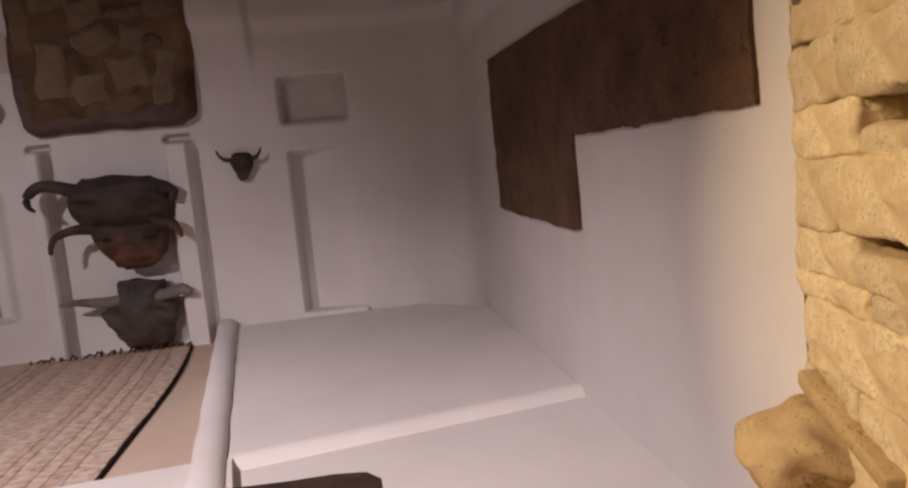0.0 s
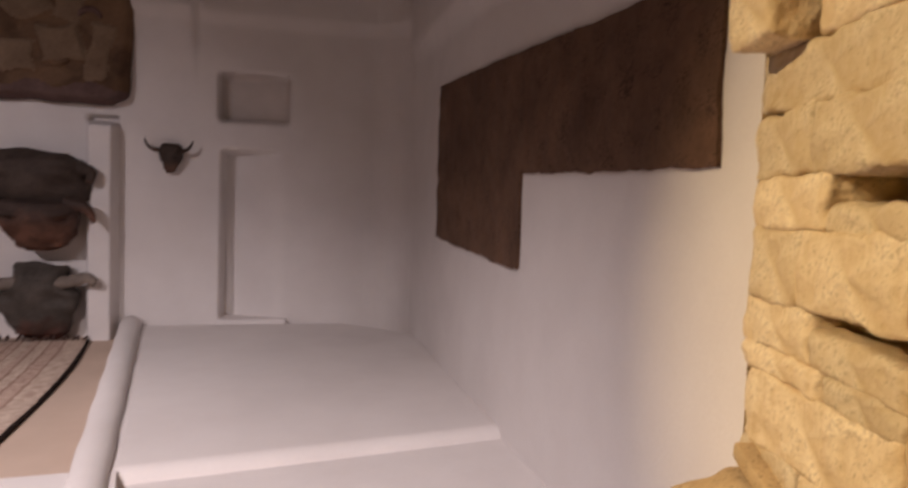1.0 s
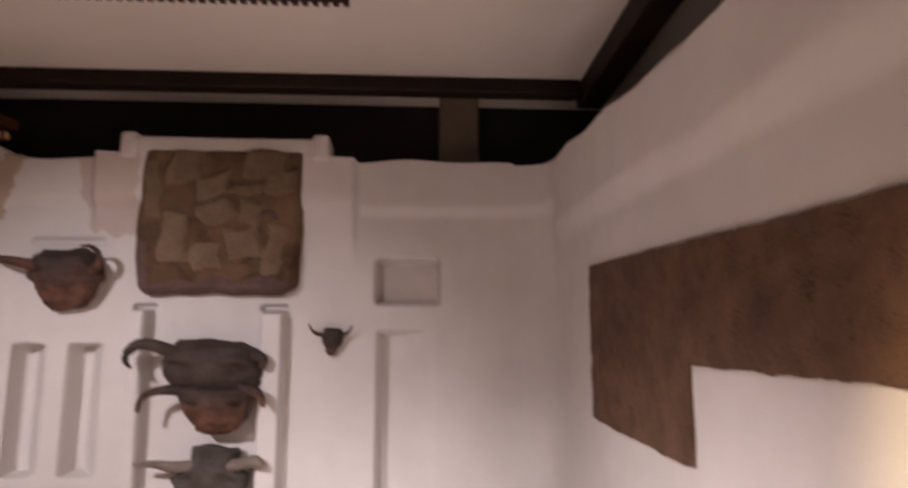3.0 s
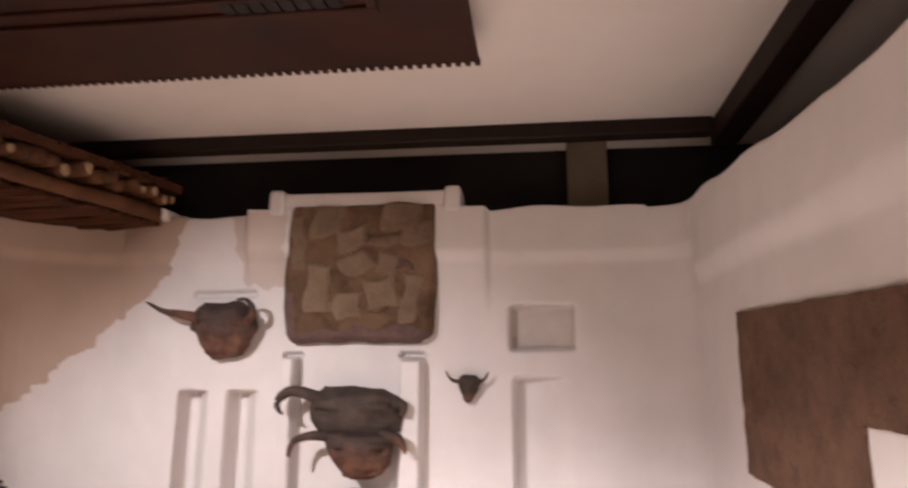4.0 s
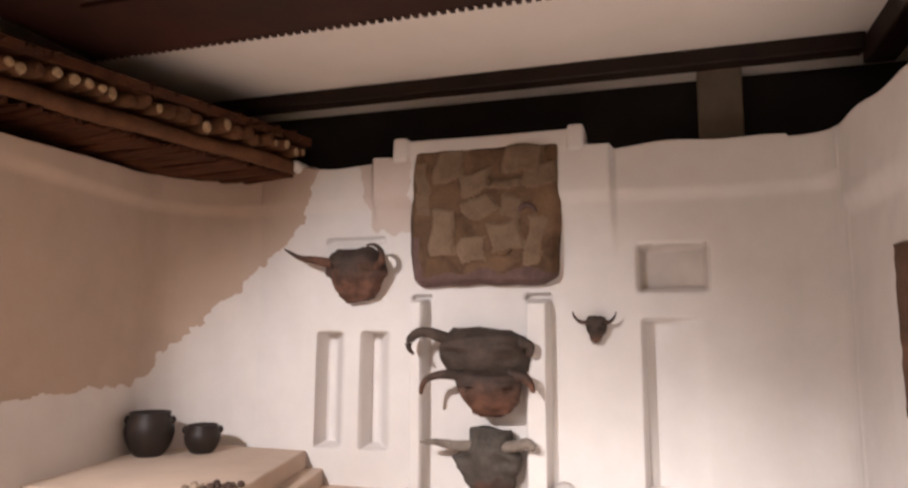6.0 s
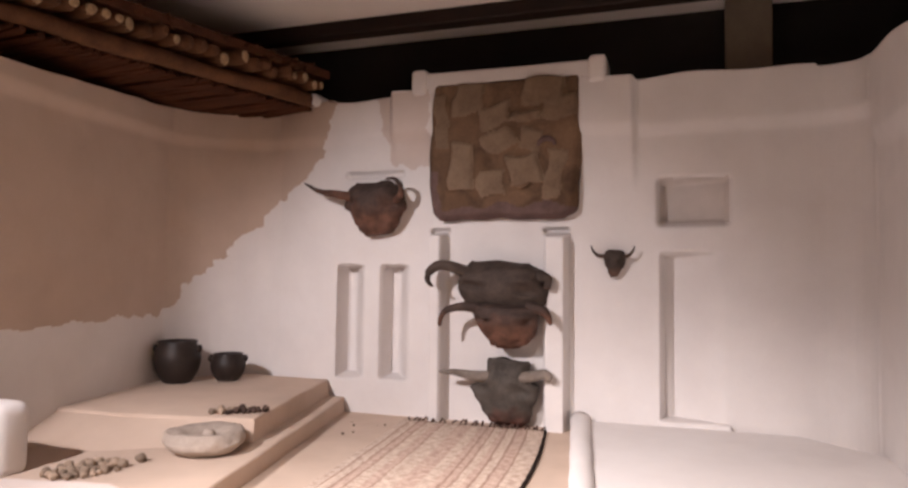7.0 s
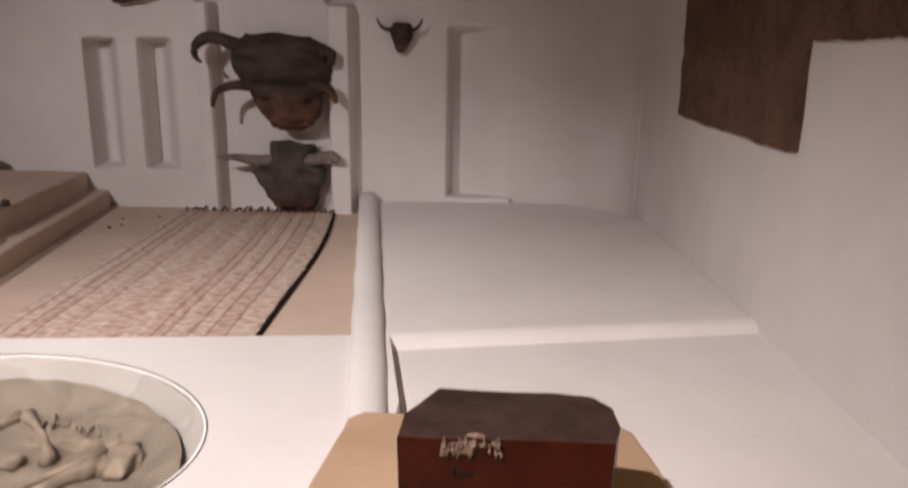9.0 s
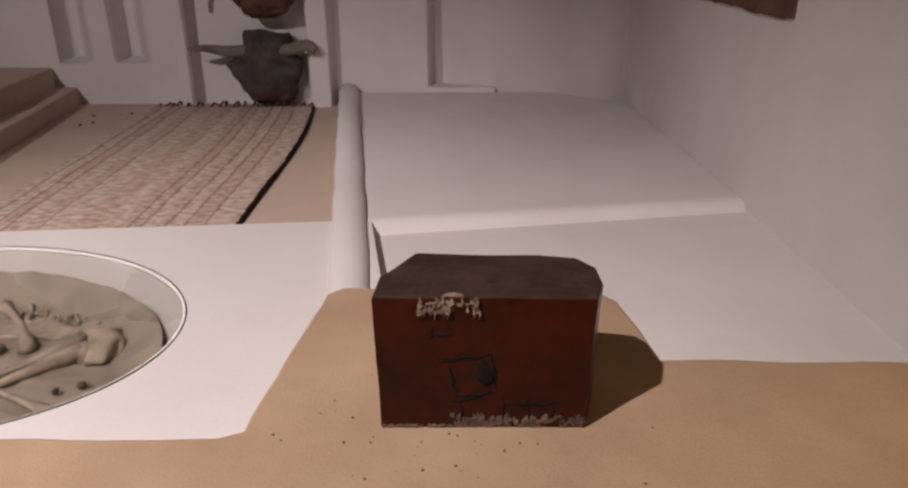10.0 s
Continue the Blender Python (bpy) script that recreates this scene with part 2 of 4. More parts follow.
def sheet_wall(name, path, low, top, relief, label, thick=0.35, cell=0.015, zone=None):
    """A hand-plastered wall along a path seen from inside: a fine sheet with relief, a top and a back. top(s) and relief(s, z) take metres along the path."""
    pts, run = [], 0.0
    seg = [(Vector(a), Vector(b)) for a, b in zip(path, path[1:])]
    for a, b in seg:
        n = max(1, round((b - a).length / cell))
        d = (b - a).normalized()
        pts += [(a.lerp(b, i / n), run + (b - a).length * i / n, Vector((-d.y, d.x))) for i in range(n)]
        run += (b - a).length
    pts.append((seg[-1][1], run, pts[-1][2]))
    normals = []
    for i in range(len(pts)):
        s = Vector((0, 0))
        for j in range(max(0, i - 3), min(len(pts), i + 4)):
            s += pts[j][2]
        normals.append(s.normalized())
    rows = round(3.0 / cell)
    verts, faces = [], []
    for i, (p, s, _) in enumerate(pts):
        zt = top(s)
        for k in range(rows + 1):
            z = low + (zt - low) * k / rows
            out = relief(s, z) + hand(s, z)
            q = p + normals[i] * out
            verts.append((q.x, q.y, z))
        q = p + normals[i] * (0.05)
        verts.append((q.x, q.y, zt + 0.025))
        q = p + normals[i] * thick
        verts.append((q.x, q.y, zt + 0.02))
        verts.append((q.x, q.y, low))
    w = rows + 4
    for i in range(len(pts) - 1):
        for k in range(w - 1):
            a = i * w + k
            faces.append((a, a + w, a + w + 1, a + 1))
    me = bpy.data.meshes.new(name)
    me.from_pydata(verts, [], faces)
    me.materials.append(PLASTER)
    me.materials.append(BROWNWALL)
    me.materials.append(NICHESHADE)
    me.materials.append(PINKTAN)
    for poly in me.polygons:
        i, k = divmod(poly.index, w - 1)
        # jambs and sills stay crisp
        poly.use_smooth = abs(poly.normal.x * normals[i].x + poly.normal.y * normals[i].y) > 0.72
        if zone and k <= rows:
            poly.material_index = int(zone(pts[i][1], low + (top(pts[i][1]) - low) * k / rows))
    return tagged(new(name, me), label, "wall", kind="structure")


# ---------------------------------------------------------------- walls
def arc(cx, cy, r, a0, a1, n=8):
    return [(cx + r * math.cos(radians(a0 + (a1 - a0) * i / n)), cy + r * math.sin(radians(a0 + (a1 - a0) * i / n))) for i in range(n + 1)]


NW = arc(-3.45, 5.20, 0.88, 170, 98, 10)
NE = arc(1.13, 5.68, 0.32, 90, 0, 8)
path_north = [(-3.62, 1.6)] + [(x, y) for x, y in NW] + [(-3.0, 6.0), (-1.0, 6.0)] + NE + [(1.45, 1.50)]
# metres along the path at which x is read back on the straight part
RUN = [0.0]
for a_, b_ in zip(path_north, path_north[1:]):
    RUN.append(RUN[-1] + (Vector(b_) - Vector(a_)).length)
S0 = RUN[12]  # x = -3.0
S1 = RUN[-2]  # where the east side begins


def north_relief(s, z):
    x = s - S0 - 3.0
    d = 0.0
    if s > S0:
        # small square niche and the tall panels beneath and beside it
        d += 0.17 * window(x, -0.01, 0.51, 0.03) * window(z, 1.70, 2.055, 0.03) * (1 - 0.6 * step(0.0, 0.5, x))
        d += 0.20 * window(x, 0.01, 0.52, 0.012) * window(z, -0.3, 1.46, 0.015) * (1 - step(0.06, 0.50, x))
        d += 0.23 * window(x, -2.90, -2.60, 0.008) * window(z, 0.33, 1.345, 0.010) * (1 - step(-2.84, -2.61, x))
        d += 0.23 * window(x, -2.455, -2.15, 0.008) * window(z, 0.33, 1.345, 0.010) * (1 - step(-2.39, -2.16, x))
        # ledge over the first head
        d += 0.04 * window(x, -2.82, -2.25, 0.012) * window(z, 2.16, 2.21, 0.012)
        # two raised posts that flank the heads, with a slot over each
        d -= 0.16 * window(x, -1.95, -1.82, 0.014) * window(z, -0.3, 1.63, 0.02)
        d -= 0.16 * window(x, -0.93, -0.745, 0.014) * window(z, -0.3, 1.61, 0.02)
        d += 0.08 * (window(x, -1.97, -1.80, 0.012) + window(x, -0.95, -0.74, 0.012)) * window(z, 1.632, 1.672, 0.010)
        # thicker masses beside the relief panel
        d -= 0.09 * window(x, -2.34, -1.9, 0.03) * step(2.25, 2.65, z)
        d -= 0.09 * window(x, -0.66, -0.20, 0.03) * step(1.9, 2.6, z)
    if s > S1:
        return -0.045 * step(2.15, 2.35, z + 0.05 * (s - S1)) + 0.01 * math.sin(s * 2.0)
    # heavy upper course that overhangs a little
    d -= 0.045 * step(2.43, 2.56, z + 0.03 * math.sin(s * 0.9))
    return d


def north_top(s):
    x = s - S0 - 3.0
    if s > S1 - 0.5:
        return max(2.56, 2.86 - 0.108 * max(0, s - S1)) + 0.012 * math.sin(s * 6)
    z = 2.89 + 0.015 * math.sin(x * 3.1) + 0.012 * math.sin(x * 7.3) + 0.03 * (window(x, -2.34, -1.9, 0.02) + window(x, -0.66, -0.20, 0.02))
    if x < -3.0:
        z = 2.90 + (x + 3.0) * 0.075 + 0.02 * noise.noise((s * 3, 0, 0))
    return z


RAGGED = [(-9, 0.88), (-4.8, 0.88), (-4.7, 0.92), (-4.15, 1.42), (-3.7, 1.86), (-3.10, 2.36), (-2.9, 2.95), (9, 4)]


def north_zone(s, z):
    """Where the wall turns from white to brown, with a stepped, ragged edge."""
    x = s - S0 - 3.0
    # the niche's shade is put into a greyer plaster colour
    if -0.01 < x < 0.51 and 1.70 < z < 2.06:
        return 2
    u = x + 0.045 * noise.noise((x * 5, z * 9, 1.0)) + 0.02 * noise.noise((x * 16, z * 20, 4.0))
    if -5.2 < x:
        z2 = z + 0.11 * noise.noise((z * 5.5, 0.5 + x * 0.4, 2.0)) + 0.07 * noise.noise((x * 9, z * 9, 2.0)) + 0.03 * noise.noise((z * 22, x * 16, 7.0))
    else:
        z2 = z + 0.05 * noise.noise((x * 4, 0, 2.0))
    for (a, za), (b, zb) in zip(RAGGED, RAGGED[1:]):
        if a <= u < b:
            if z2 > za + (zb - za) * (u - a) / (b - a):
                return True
    # a pinkish patch just left of the relief panel
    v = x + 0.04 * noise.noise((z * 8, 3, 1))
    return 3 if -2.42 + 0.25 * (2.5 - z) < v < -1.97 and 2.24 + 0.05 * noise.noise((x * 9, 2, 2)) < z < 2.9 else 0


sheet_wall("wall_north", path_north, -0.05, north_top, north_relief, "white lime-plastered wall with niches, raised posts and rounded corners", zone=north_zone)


# ---------------------------------------------------------------- floors and platforms
bm = bmesh.new()
box(bm, (-6, 2.80, -0.25), (4, 8, 0.0))
box(bm, (-6, -2.2, -0.35), (4, 2.80, -0.20))
thing("floor", bm, TAN, "beaten pale brown earth floor", "floor", "structure")

def worn(bm, amount, seed):
    for cut in range(3):
        bmesh.ops.subdivide_edges(bm, edges=[e for e in bm.edges if e.calc_length() > 0.16], cuts=1, use_grid_fill=True)
    bmesh.ops.triangulate(bm, faces=[f for f in bm.faces if len(f.verts) > 4])
    wobble(bm, amount, 2.2, seed)
    wobble(bm, amount * 0.7, 8.0, seed + 3)


bm = bmesh.new()
prism(bm, [(-2.98, 6.0), (-2.57, 4.22), (-2.72, 4.19), (-3.0, 4.14), (-3.4, 4.09), (-4.15, 4.0), (-4.6, 5.2), (-4.2, 6.0)], 0.0, 0.29, 0.022, 3)
for v in bm.verts:
    # the front runs out in a ramp
    if v.co.z < 0.01 and v.co.y < 4.5:
        v.co.y -= 0.85 * step(-2.55, -3.5, v.co.x) if v.co.x > -3.5 else 0.85
worn(bm, 0.012, 1.0)
thing("raised_platform", bm, TAN, "tan earth platform in the room's corner", "platform", "structure", smooth=True).data.set_sharp_from_angle(angle=radians(38))
bm = bmesh.new()
prism(bm, [(-2.81, 6.0), (-2.08, 2.75), (-3.9, 2.4), (-4.6, 5.2), (-4.2, 6.0)], 0.0, 0.13, 0.018, 3)
worn(bm, 0.011, 2.0)
thing("platform_step", bm, TAN, "low tan earth step below the corner platform", "platform", "structure", smooth=True).data.set_sharp_from_angle(angle=radians(38))

bm = bmesh.new()
prism(bm, [(-0.60, 5.98), (1.0, 6.0), (1.5, 5.5), (1.5, 3.22), (-0.165, 2.91)], 0.0, 0.10, 0.075, 8)
wobble(bm, 0.01, 1.5, 3.0)
thing("white_platform", bm, PLASTER, "white plastered sleeping platform beside the wall", "platform", "structure")
bm = bmesh.new()
prism(bm, [(-0.20, 3.0), (1.5, 3.3), (1.5, 1.2), (-0.06, 1.2)], -0.2, 0.05, 0.02, 2)
thing("white_floor", bm, PLASTER, "white plastered floor strip in front of the platform", "floor", "structure")

bm = bmesh.new()
tube(bm, [(-0.638 + 0.0218 * i, 5.98 - 0.1457 * i, 0.10 + 0.004 * math.sin(i)) for i in range(29)], [0.080 - 0.0006 * i + 0.003 * math.sin(i * 1.7) for i in range(29)], 18)
for v in bm.verts:
    v.co.z = (v.co.z - 0.10) * 0.75 + 0.10
    v.co.z = -0.002 if v.co.z < 0.07 else v.co.z
thing("plaster_curb", bm, PLASTER, "rounded white plaster curb along the platform", "curb", "structure", smooth=True)

# pit platform with an oval hole
OC, OA, OB, OT = Vector((-1.25, 2.125)), 0.74, 0.535, radians(-14)


def oval(k, f=1.0):
    a = 2 * math.pi * k
    c = Vector((OA * f * math.cos(a), OB * f * math.sin(a)))
    return OC + Matrix.Rotation(OT, 2) @ c


bm = bmesh.new()
N = 240
OUT = [(0.0, 2.40), (-0.10, 2.97), (-1.6, 2.83), (-2.35, 2.74), (-2.35, 1.2), (-0.02, 1.2)]


def outer(direction):
    """Where a ray from the oval's centre meets the outline."""
    best = None
    for a, b in zip(OUT, OUT[1:] + OUT[:1]):
        a, b = Vector(a), Vector(b)
        e, w = b - a, a - OC
        den = direction.x * e.y - direction.y * e.x
        if abs(den) < 1e-9:
            continue
        t = (w.x * e.y - w.y * e.x) / den
        u = (w.x * direction.y - w.y * direction.x) / den
        if t > 0 and -1e-6 <= u <= 1 + 1e-6 and (best is None or t < best):
            best = t
    return OC + direction * best


rim, edge, low, wall_in = [], [], [], []
for k in range(N):
    p = oval(k / N)
    q = outer((p - OC).normalized())
    rim.append(bm.verts.new((p.x, p.y, 0.10)))
    edge.append(bm.verts.new((q.x, q.y, 0.10)))
    low.append(bm.verts.new((q.x, q.y, -0.2)))
    wall_in.append(bm.verts.new((p.x, p.y, 0.092)))
for k in range(N):
    j = (k + 1) % N
    bm.faces.new((rim[k], edge[k], edge[j], rim[j]))
    bm.faces.new((edge[k], low[k], low[j], edge[j]))
    bm.faces.new((wall_in[k], rim[k], rim[j], wall_in[j]))
bmesh.ops.recalc_face_normals(bm, faces=bm.faces[:])
thing("pit_platform", bm, PLASTER, "white plastered platform with an oval glazed pit", "platform", "structure")

# ---------------------------------------------------------------- burial pit
bm = bmesh.new()
cv = bm.verts.new((OC.x, OC.y, -0.055))
prev = [cv] * N
for r in range(1, 27):
    f = 0.90 * r / 26
    ring = []
    for k in range(N):
        p = oval(k / N, f)
        # the bed climbs towards the rim, most at the back
        back = 0.5 + 0.5 * (p.y - OC.y) / (OB * f)
        z = -0.055 + (0.035 + 0.085 * max(0, back)) * max(0, (f - 0.62) / 0.32) ** 2
        ring.append(bm.verts.new((p.x, p.y, z + 0.017 * noise.noise((p.x * 8, p.y * 8, 0)) + 0.008 * noise.noise((p.x * 27, p.y * 27, 2)))))
    for k in range(N):
        j = (k + 1) % N
        if prev[k] is cv:
            bm.faces.new((cv, ring[k], ring[j]))
        else:
            bm.faces.new((prev[k], ring[k], ring[j], prev[j]))
    prev = ring
bmesh.ops.recalc_face_normals(bm, faces=bm.faces[:])
thing("pit_fill", bm, PITSAND, "grey-brown earth bed inside the oval pit", "earth", "structure", smooth=True)
bm = bmesh.new()
a_, b_ = [], []
for k in range(N):
    p, q = oval(k / N, 0.998), oval(k / N, 0.865 + 0.012 * noise.noise((math.cos(2 * math.pi * k / N) * 3, math.sin(2 * math.pi * k / N) * 3, 1)))
    a_.append(bm.verts.new((p.x, p.y, 0.09)))
    b_.append(bm.verts.new((q.x, q.y, -0.07)))
for k in range(N):
    j = (k + 1) % N
    bm.faces.new((a_[k], b_[k], b_[j], a_[j]))
bmesh.ops.recalc_face_normals(bm, faces=bm.faces[:])
bmesh.ops.reverse_faces(bm, faces=[f for f in bm.faces if f.normal.z < 0])
thing("pit_rim", bm, material("pit_rim_plaster", (0.38, 0.345, 0.32), (0.29, 0.26, 0.24), 4.0, 0.92, 0.25, 90), "sloping greyish plaster rim of the oval pit", "rim", "structure", smooth=True)

glass = bpy.data.materials.new("cover_glass")
glass.use_nodes = True
gb = glass.node_tree.nodes["Principled BSDF"]
gb.inputs["Transmission Weight"].default_value, gb.inputs["Roughness"].default_value, gb.inputs["IOR"].default_value = 1.0, 0.02, 1.25
gb.inputs["Base Color"].default_value = (0.93, 0.95, 0.93, 1)
bm = bmesh.new()
prism(bm, [tuple(oval(k / N, 1.012)) for k in range(N)], 0.1005, 0.1035)
g = thing("glass_cover", bm, glass, "thin oval glass sheet covering the pit", "glass")
g.visible_shadow = False
bm = bmesh.new()
ring = [oval(k / N, 1.014) for k in range(N + 1)]
tube(bm, [(p.x, p.y, 0.103) for p in ring], [0.0026] * (N + 1), 6, False)
EDGE = material("glass_edge", (0.10, 0.11, 0.10), (0.05, 0.055, 0.05), 4, 0.9, 0, spec=0.05)
e = part("edge", bm, EDGE, g, "dark polished edge of the glass")
e.visible_shadow = False


def bones():
    """Long bones and rounded lumps half sunk in the bed, as plain shapes."""
    bm = bmesh.new()

    def stick(a, b, r, bend=0.0):
        a, b = Vector((*a, -0.047)), Vector((*b, -0.041))
        pts = []
        for i in range(9):
            t = i / 8
            p = a.lerp(b, t)
            p += Vector((-(b - a).y, (b - a).x, 0)) * bend * math.sin(math.pi * t)
            pts.append(p)
        tube(bm, pts, [r * (1.25 - 0.75 * math.sin(math.pi * i / 8)) + 0.001 for i in range(9)], 8)

    stick((-1.14, 1.82), (-0.87, 2.20), 0.026, 0.05)
    stick((-1.20, 1.94), (-0.90, 2.28), 0.022, -0.04)
    stick((-1.29, 2.50), (-1.05, 2.22), 0.022, 0.05)
    stick((-1.31, 2.49), (-1.42, 2.16), 0.022, -0.04)
    stick((-1.42, 2.20), (-1.12, 2.20), 0.020, 0.04)
    stick((-1.40, 2.10), (-1.16, 2.10), 0.018, 0.02)
    stick((-1.12, 2.06), (-0.80, 1.90), 0.016)
    stick((-1.14, 1.98), (-0.86, 1.86), 0.014)
    stick((-1.75, 2.3), (-1.40, 2.2), 0.026, 0.04)
    stick((-1.75, 2.1), (-1.42, 2.08), 0.026, -0.04)
    for i in range(13):
        x = -1.24 + 0.024 * i + 0.010 * math.sin(i * 2.3)
        stick((x, 2.49 - 0.004 * i + 0.018 * math.sin(i * 1.7)), (x + 0.045 + 0.02 * math.sin(i * 3.1), 2.42 - 0.004 * i + 0.02 * math.sin(i * 2.9)), 0.006 + 0.002 * math.sin(i * 1.3), 0.12)
    lump(bm, (-0.815, 2.235, -0.05), (0.060, 0.080, 0.045), 0.5, 3.0, 4)
    lump(bm, (-0.865, 2.20, -0.045), (0.045, 0.035, 0.035), 0.4, 5.0, 2)
    lump(bm, (-1.06, 2.36, -0.055), (0.15, 0.06, 0.02), 0.6, 8.0, 4)
    lump(bm, (-0.74, 2.32, -0.055), (0.06, 0.08, 0.016), 0.5, 9.0, 3)
    wobble(bm, 0.009, 20, 1)
    wobble(bm, 0.004, 55, 4)
    return thing("burial_remains", bm, BONE, "sand-coloured plain bone shapes sunk in the pit's earth", "remains", smooth=True)


bones()
for x, y, r in ((-0.70, 2.33, 0.020), (-0.835, 1.99, 0.012), (-0.78, 2.02, 0.015)):
    bm = bmesh.new()
    lump(bm, (x, y, -0.035), (r * 0.7, r, r * 0.8), 0.3, x * 9, 2)
    thing("dark_pebble", bm, SHARD, "small dark pebble in the pit's earth", "pebble", group="pebbles in the pit", smooth=True)

# ---------------------------------------------------------------- front ledge, plinth and timber block
bm = bmesh.new()
rim_line = [(-4.0, 1.38), (-0.17, 1.40), (-0.13, 1.42), (-0.085, 1.96), (-0.045, 2.0), (0.58, 1.99), (0.63, 1.93), (0.66, 1.66), (1.9, 1.64), (1.9, 0.78), (-4.0, 0.78)]
fine = []
for a, b in zip(rim_line, rim_line[1:] + rim_line[:1]):
    a, b = Vector(a), Vector(b)
    n = max(1, int((b - a).length / 0.05))
    for k in range(n):
        p = a.lerp(b, k / n)
        fine.append((p.x + 0.008 * noise.noise((p.x * 7, p.y * 7, 1)), p.y + 0.008 * noise.noise((p.x * 7, p.y * 7, 6))))
prism(bm, fine, -0.2, 0.272, 0.010, 2)
thing("display_ledge", bm, SAND, "sand-coloured ledge with a plinth for the timber block", "ledge", "structure")

WOOD = material("varnished_timber", (0.070, 0.0085, 0.0022), (0.009, 0.003, 0.0018), 3.2, 0.34, 0.16, 55, spread=0.38, spec=0.25)
WOODTOP = material("worn_timber_top", (0.062, 0.036, 0.028), (0.020, 0.011, 0.008), 14, 0.45, 0.5, 70)
RAW = material("split_timber", (0.36, 0.25, 0.19), (0.07, 0.035, 0.024), 26, 0.9, 1.0, 90, dist=0.02)


def timber_block():
    base = tagged(new("timber_block"), "dark red varnished timber block, charred and chipped, on the plinth", "block")
    base.location = (0.29, 1.43, 0.273)
    bm = bmesh.new()
    # top outline: straight front, clipped and rounded rear corners
    out = [(-0.185, 0), (0.182, 0), (0.200, 0.06), (0.198, 0.125), (0.170, 0.168), (0.10, 0.180), (-0.06, 0.185), (-0.125, 0.188), (-0.18, 0.085)]
    prism(bm, out, 0.0, 0.25, 0.004, 2)
    bmesh.ops.subdivide_edges(bm, edges=[e for e in bm.edges if e.calc_length() > 0.1], cuts=6, use_grid_fill=True)
    for v in bm.verts:
        v.co.x *= 0.965 + 0.035 * v.co.z / 0.25
    wobble(bm, 0.003, 9, 5)
    bm.normal_update()
    for f in bm.faces:
        f.material_index = 1 if f.normal.z > 0.6 else 0
    part("body", bm, (WOOD, WOODTOP), base)
    # splintered patch on the upper front edge
    bm = bmesh.new()
    rnd = random.Random(4)
    lump(bm, (-0.06, 0.009, 0.234), (0.044, 0.012, 0.017), 0.6, 2.0, 4)
    for i in range(46):
        x = -0.112 + 0.105 * rnd.random()
        z = 0.220 + 0.027 * rnd.random()
        l = rnd.uniform(0.004, 0.012)
        tube(bm, [(x, -0.002, z + l), (x + rnd.uniform(-0.003, 0.003), -0.006, z), (x + rnd.uniform(-0.003, 0.003), -0.001, z - l)], [0.0012, 0.0024, 0.0008], 5)
    tagged(part("splintered_chip", bm, RAW, base, "pale splintered chip on the upper edge"), kind="stuff")
    # cracks and burnt cubes along the foot
    CHAR = material("char", (0.007, 0.005, 0.004), (0.003, 0.002, 0.002), 20, 0.95, 0.5, 100)
    for x0, z0, x1, z1 in ((-0.095, 0.184, -0.052, 0.181), (-0.088, 0.196, -0.09, 0.175), (-0.075, 0.132, 0.012, 0.145), (-0.06, 0.118, -0.045, 0.06), (-0.05, 0.062, 0.02, 0.07), (0.012, 0.145, 0.02, 0.075), (-0.06, 0.05, -0.005, 0.062), (0.03, 0.06, 0.034, 0.005), (0.075, 0.055, 0.078, 0.004), (0.03, 0.045, 0.15, 0.05), (0.12, 0.05, 0.118, 0.006), (-0.04, 0.05, -0.038, 0.006)):
        bm = bmesh.new()
        n = 7
        tube(bm, [(x0 + (x1 - x0) * i / n + 0.005 * noise.noise((i * 0.9, x0 * 50, 1)), 0.0, z0 + (z1 - z0) * i / n + 0.005 * noise.noise((i * 0.9, z0 * 50, 5))) for i in range(n + 1)], [0.0022 * (1.1 - abs(2 * i / n - 1)) + 0.0006 for i in range(n + 1)], 5)
        part("crack", bm, CHAR, base)
    bm = bmesh.new()
    lump(bm, (0.004, 0.004, 0.108), (0.020, 0.007, 0.030), 0.5, 4.0, 3)
    part("burnt_knot", bm, CHAR, base, "black burnt knot", smooth=True)
    bm = bmesh.new()
    for i in range(120):
        x = -0.055 + 0.228 * rnd.random()
        r = rnd.uniform(0.003, 0.008)
        tall = 0.012 + 0.022 * max(0.0, noise.noise((x * 22, 3.0, 1.0)) + 0.4)
        lump(bm, (x, 0.001, tall * rnd.random()), (r, 0.0025, r * rnd.uniform(0.8, 1.8)), 0.6, i, 2)
    for i in range(40):
        x = -0.175 + 0.12 * rnd.random()
        r = rnd.uniform(0.002, 0.005)
        lump(bm, (x, -0.001, r * 0.5), (r, 0.003, r), 0.6, i, 1)
    ASH = material("ashy_timber", (0.20, 0.14, 0.11), (0.045, 0.024, 0.017), 30, 0.9, 0.8, 110)
    tagged(part("ashy_foot", bm, ASH, base, "ash-grey crumbling foot of the block"), kind="stuff")
    return base


timber_block()
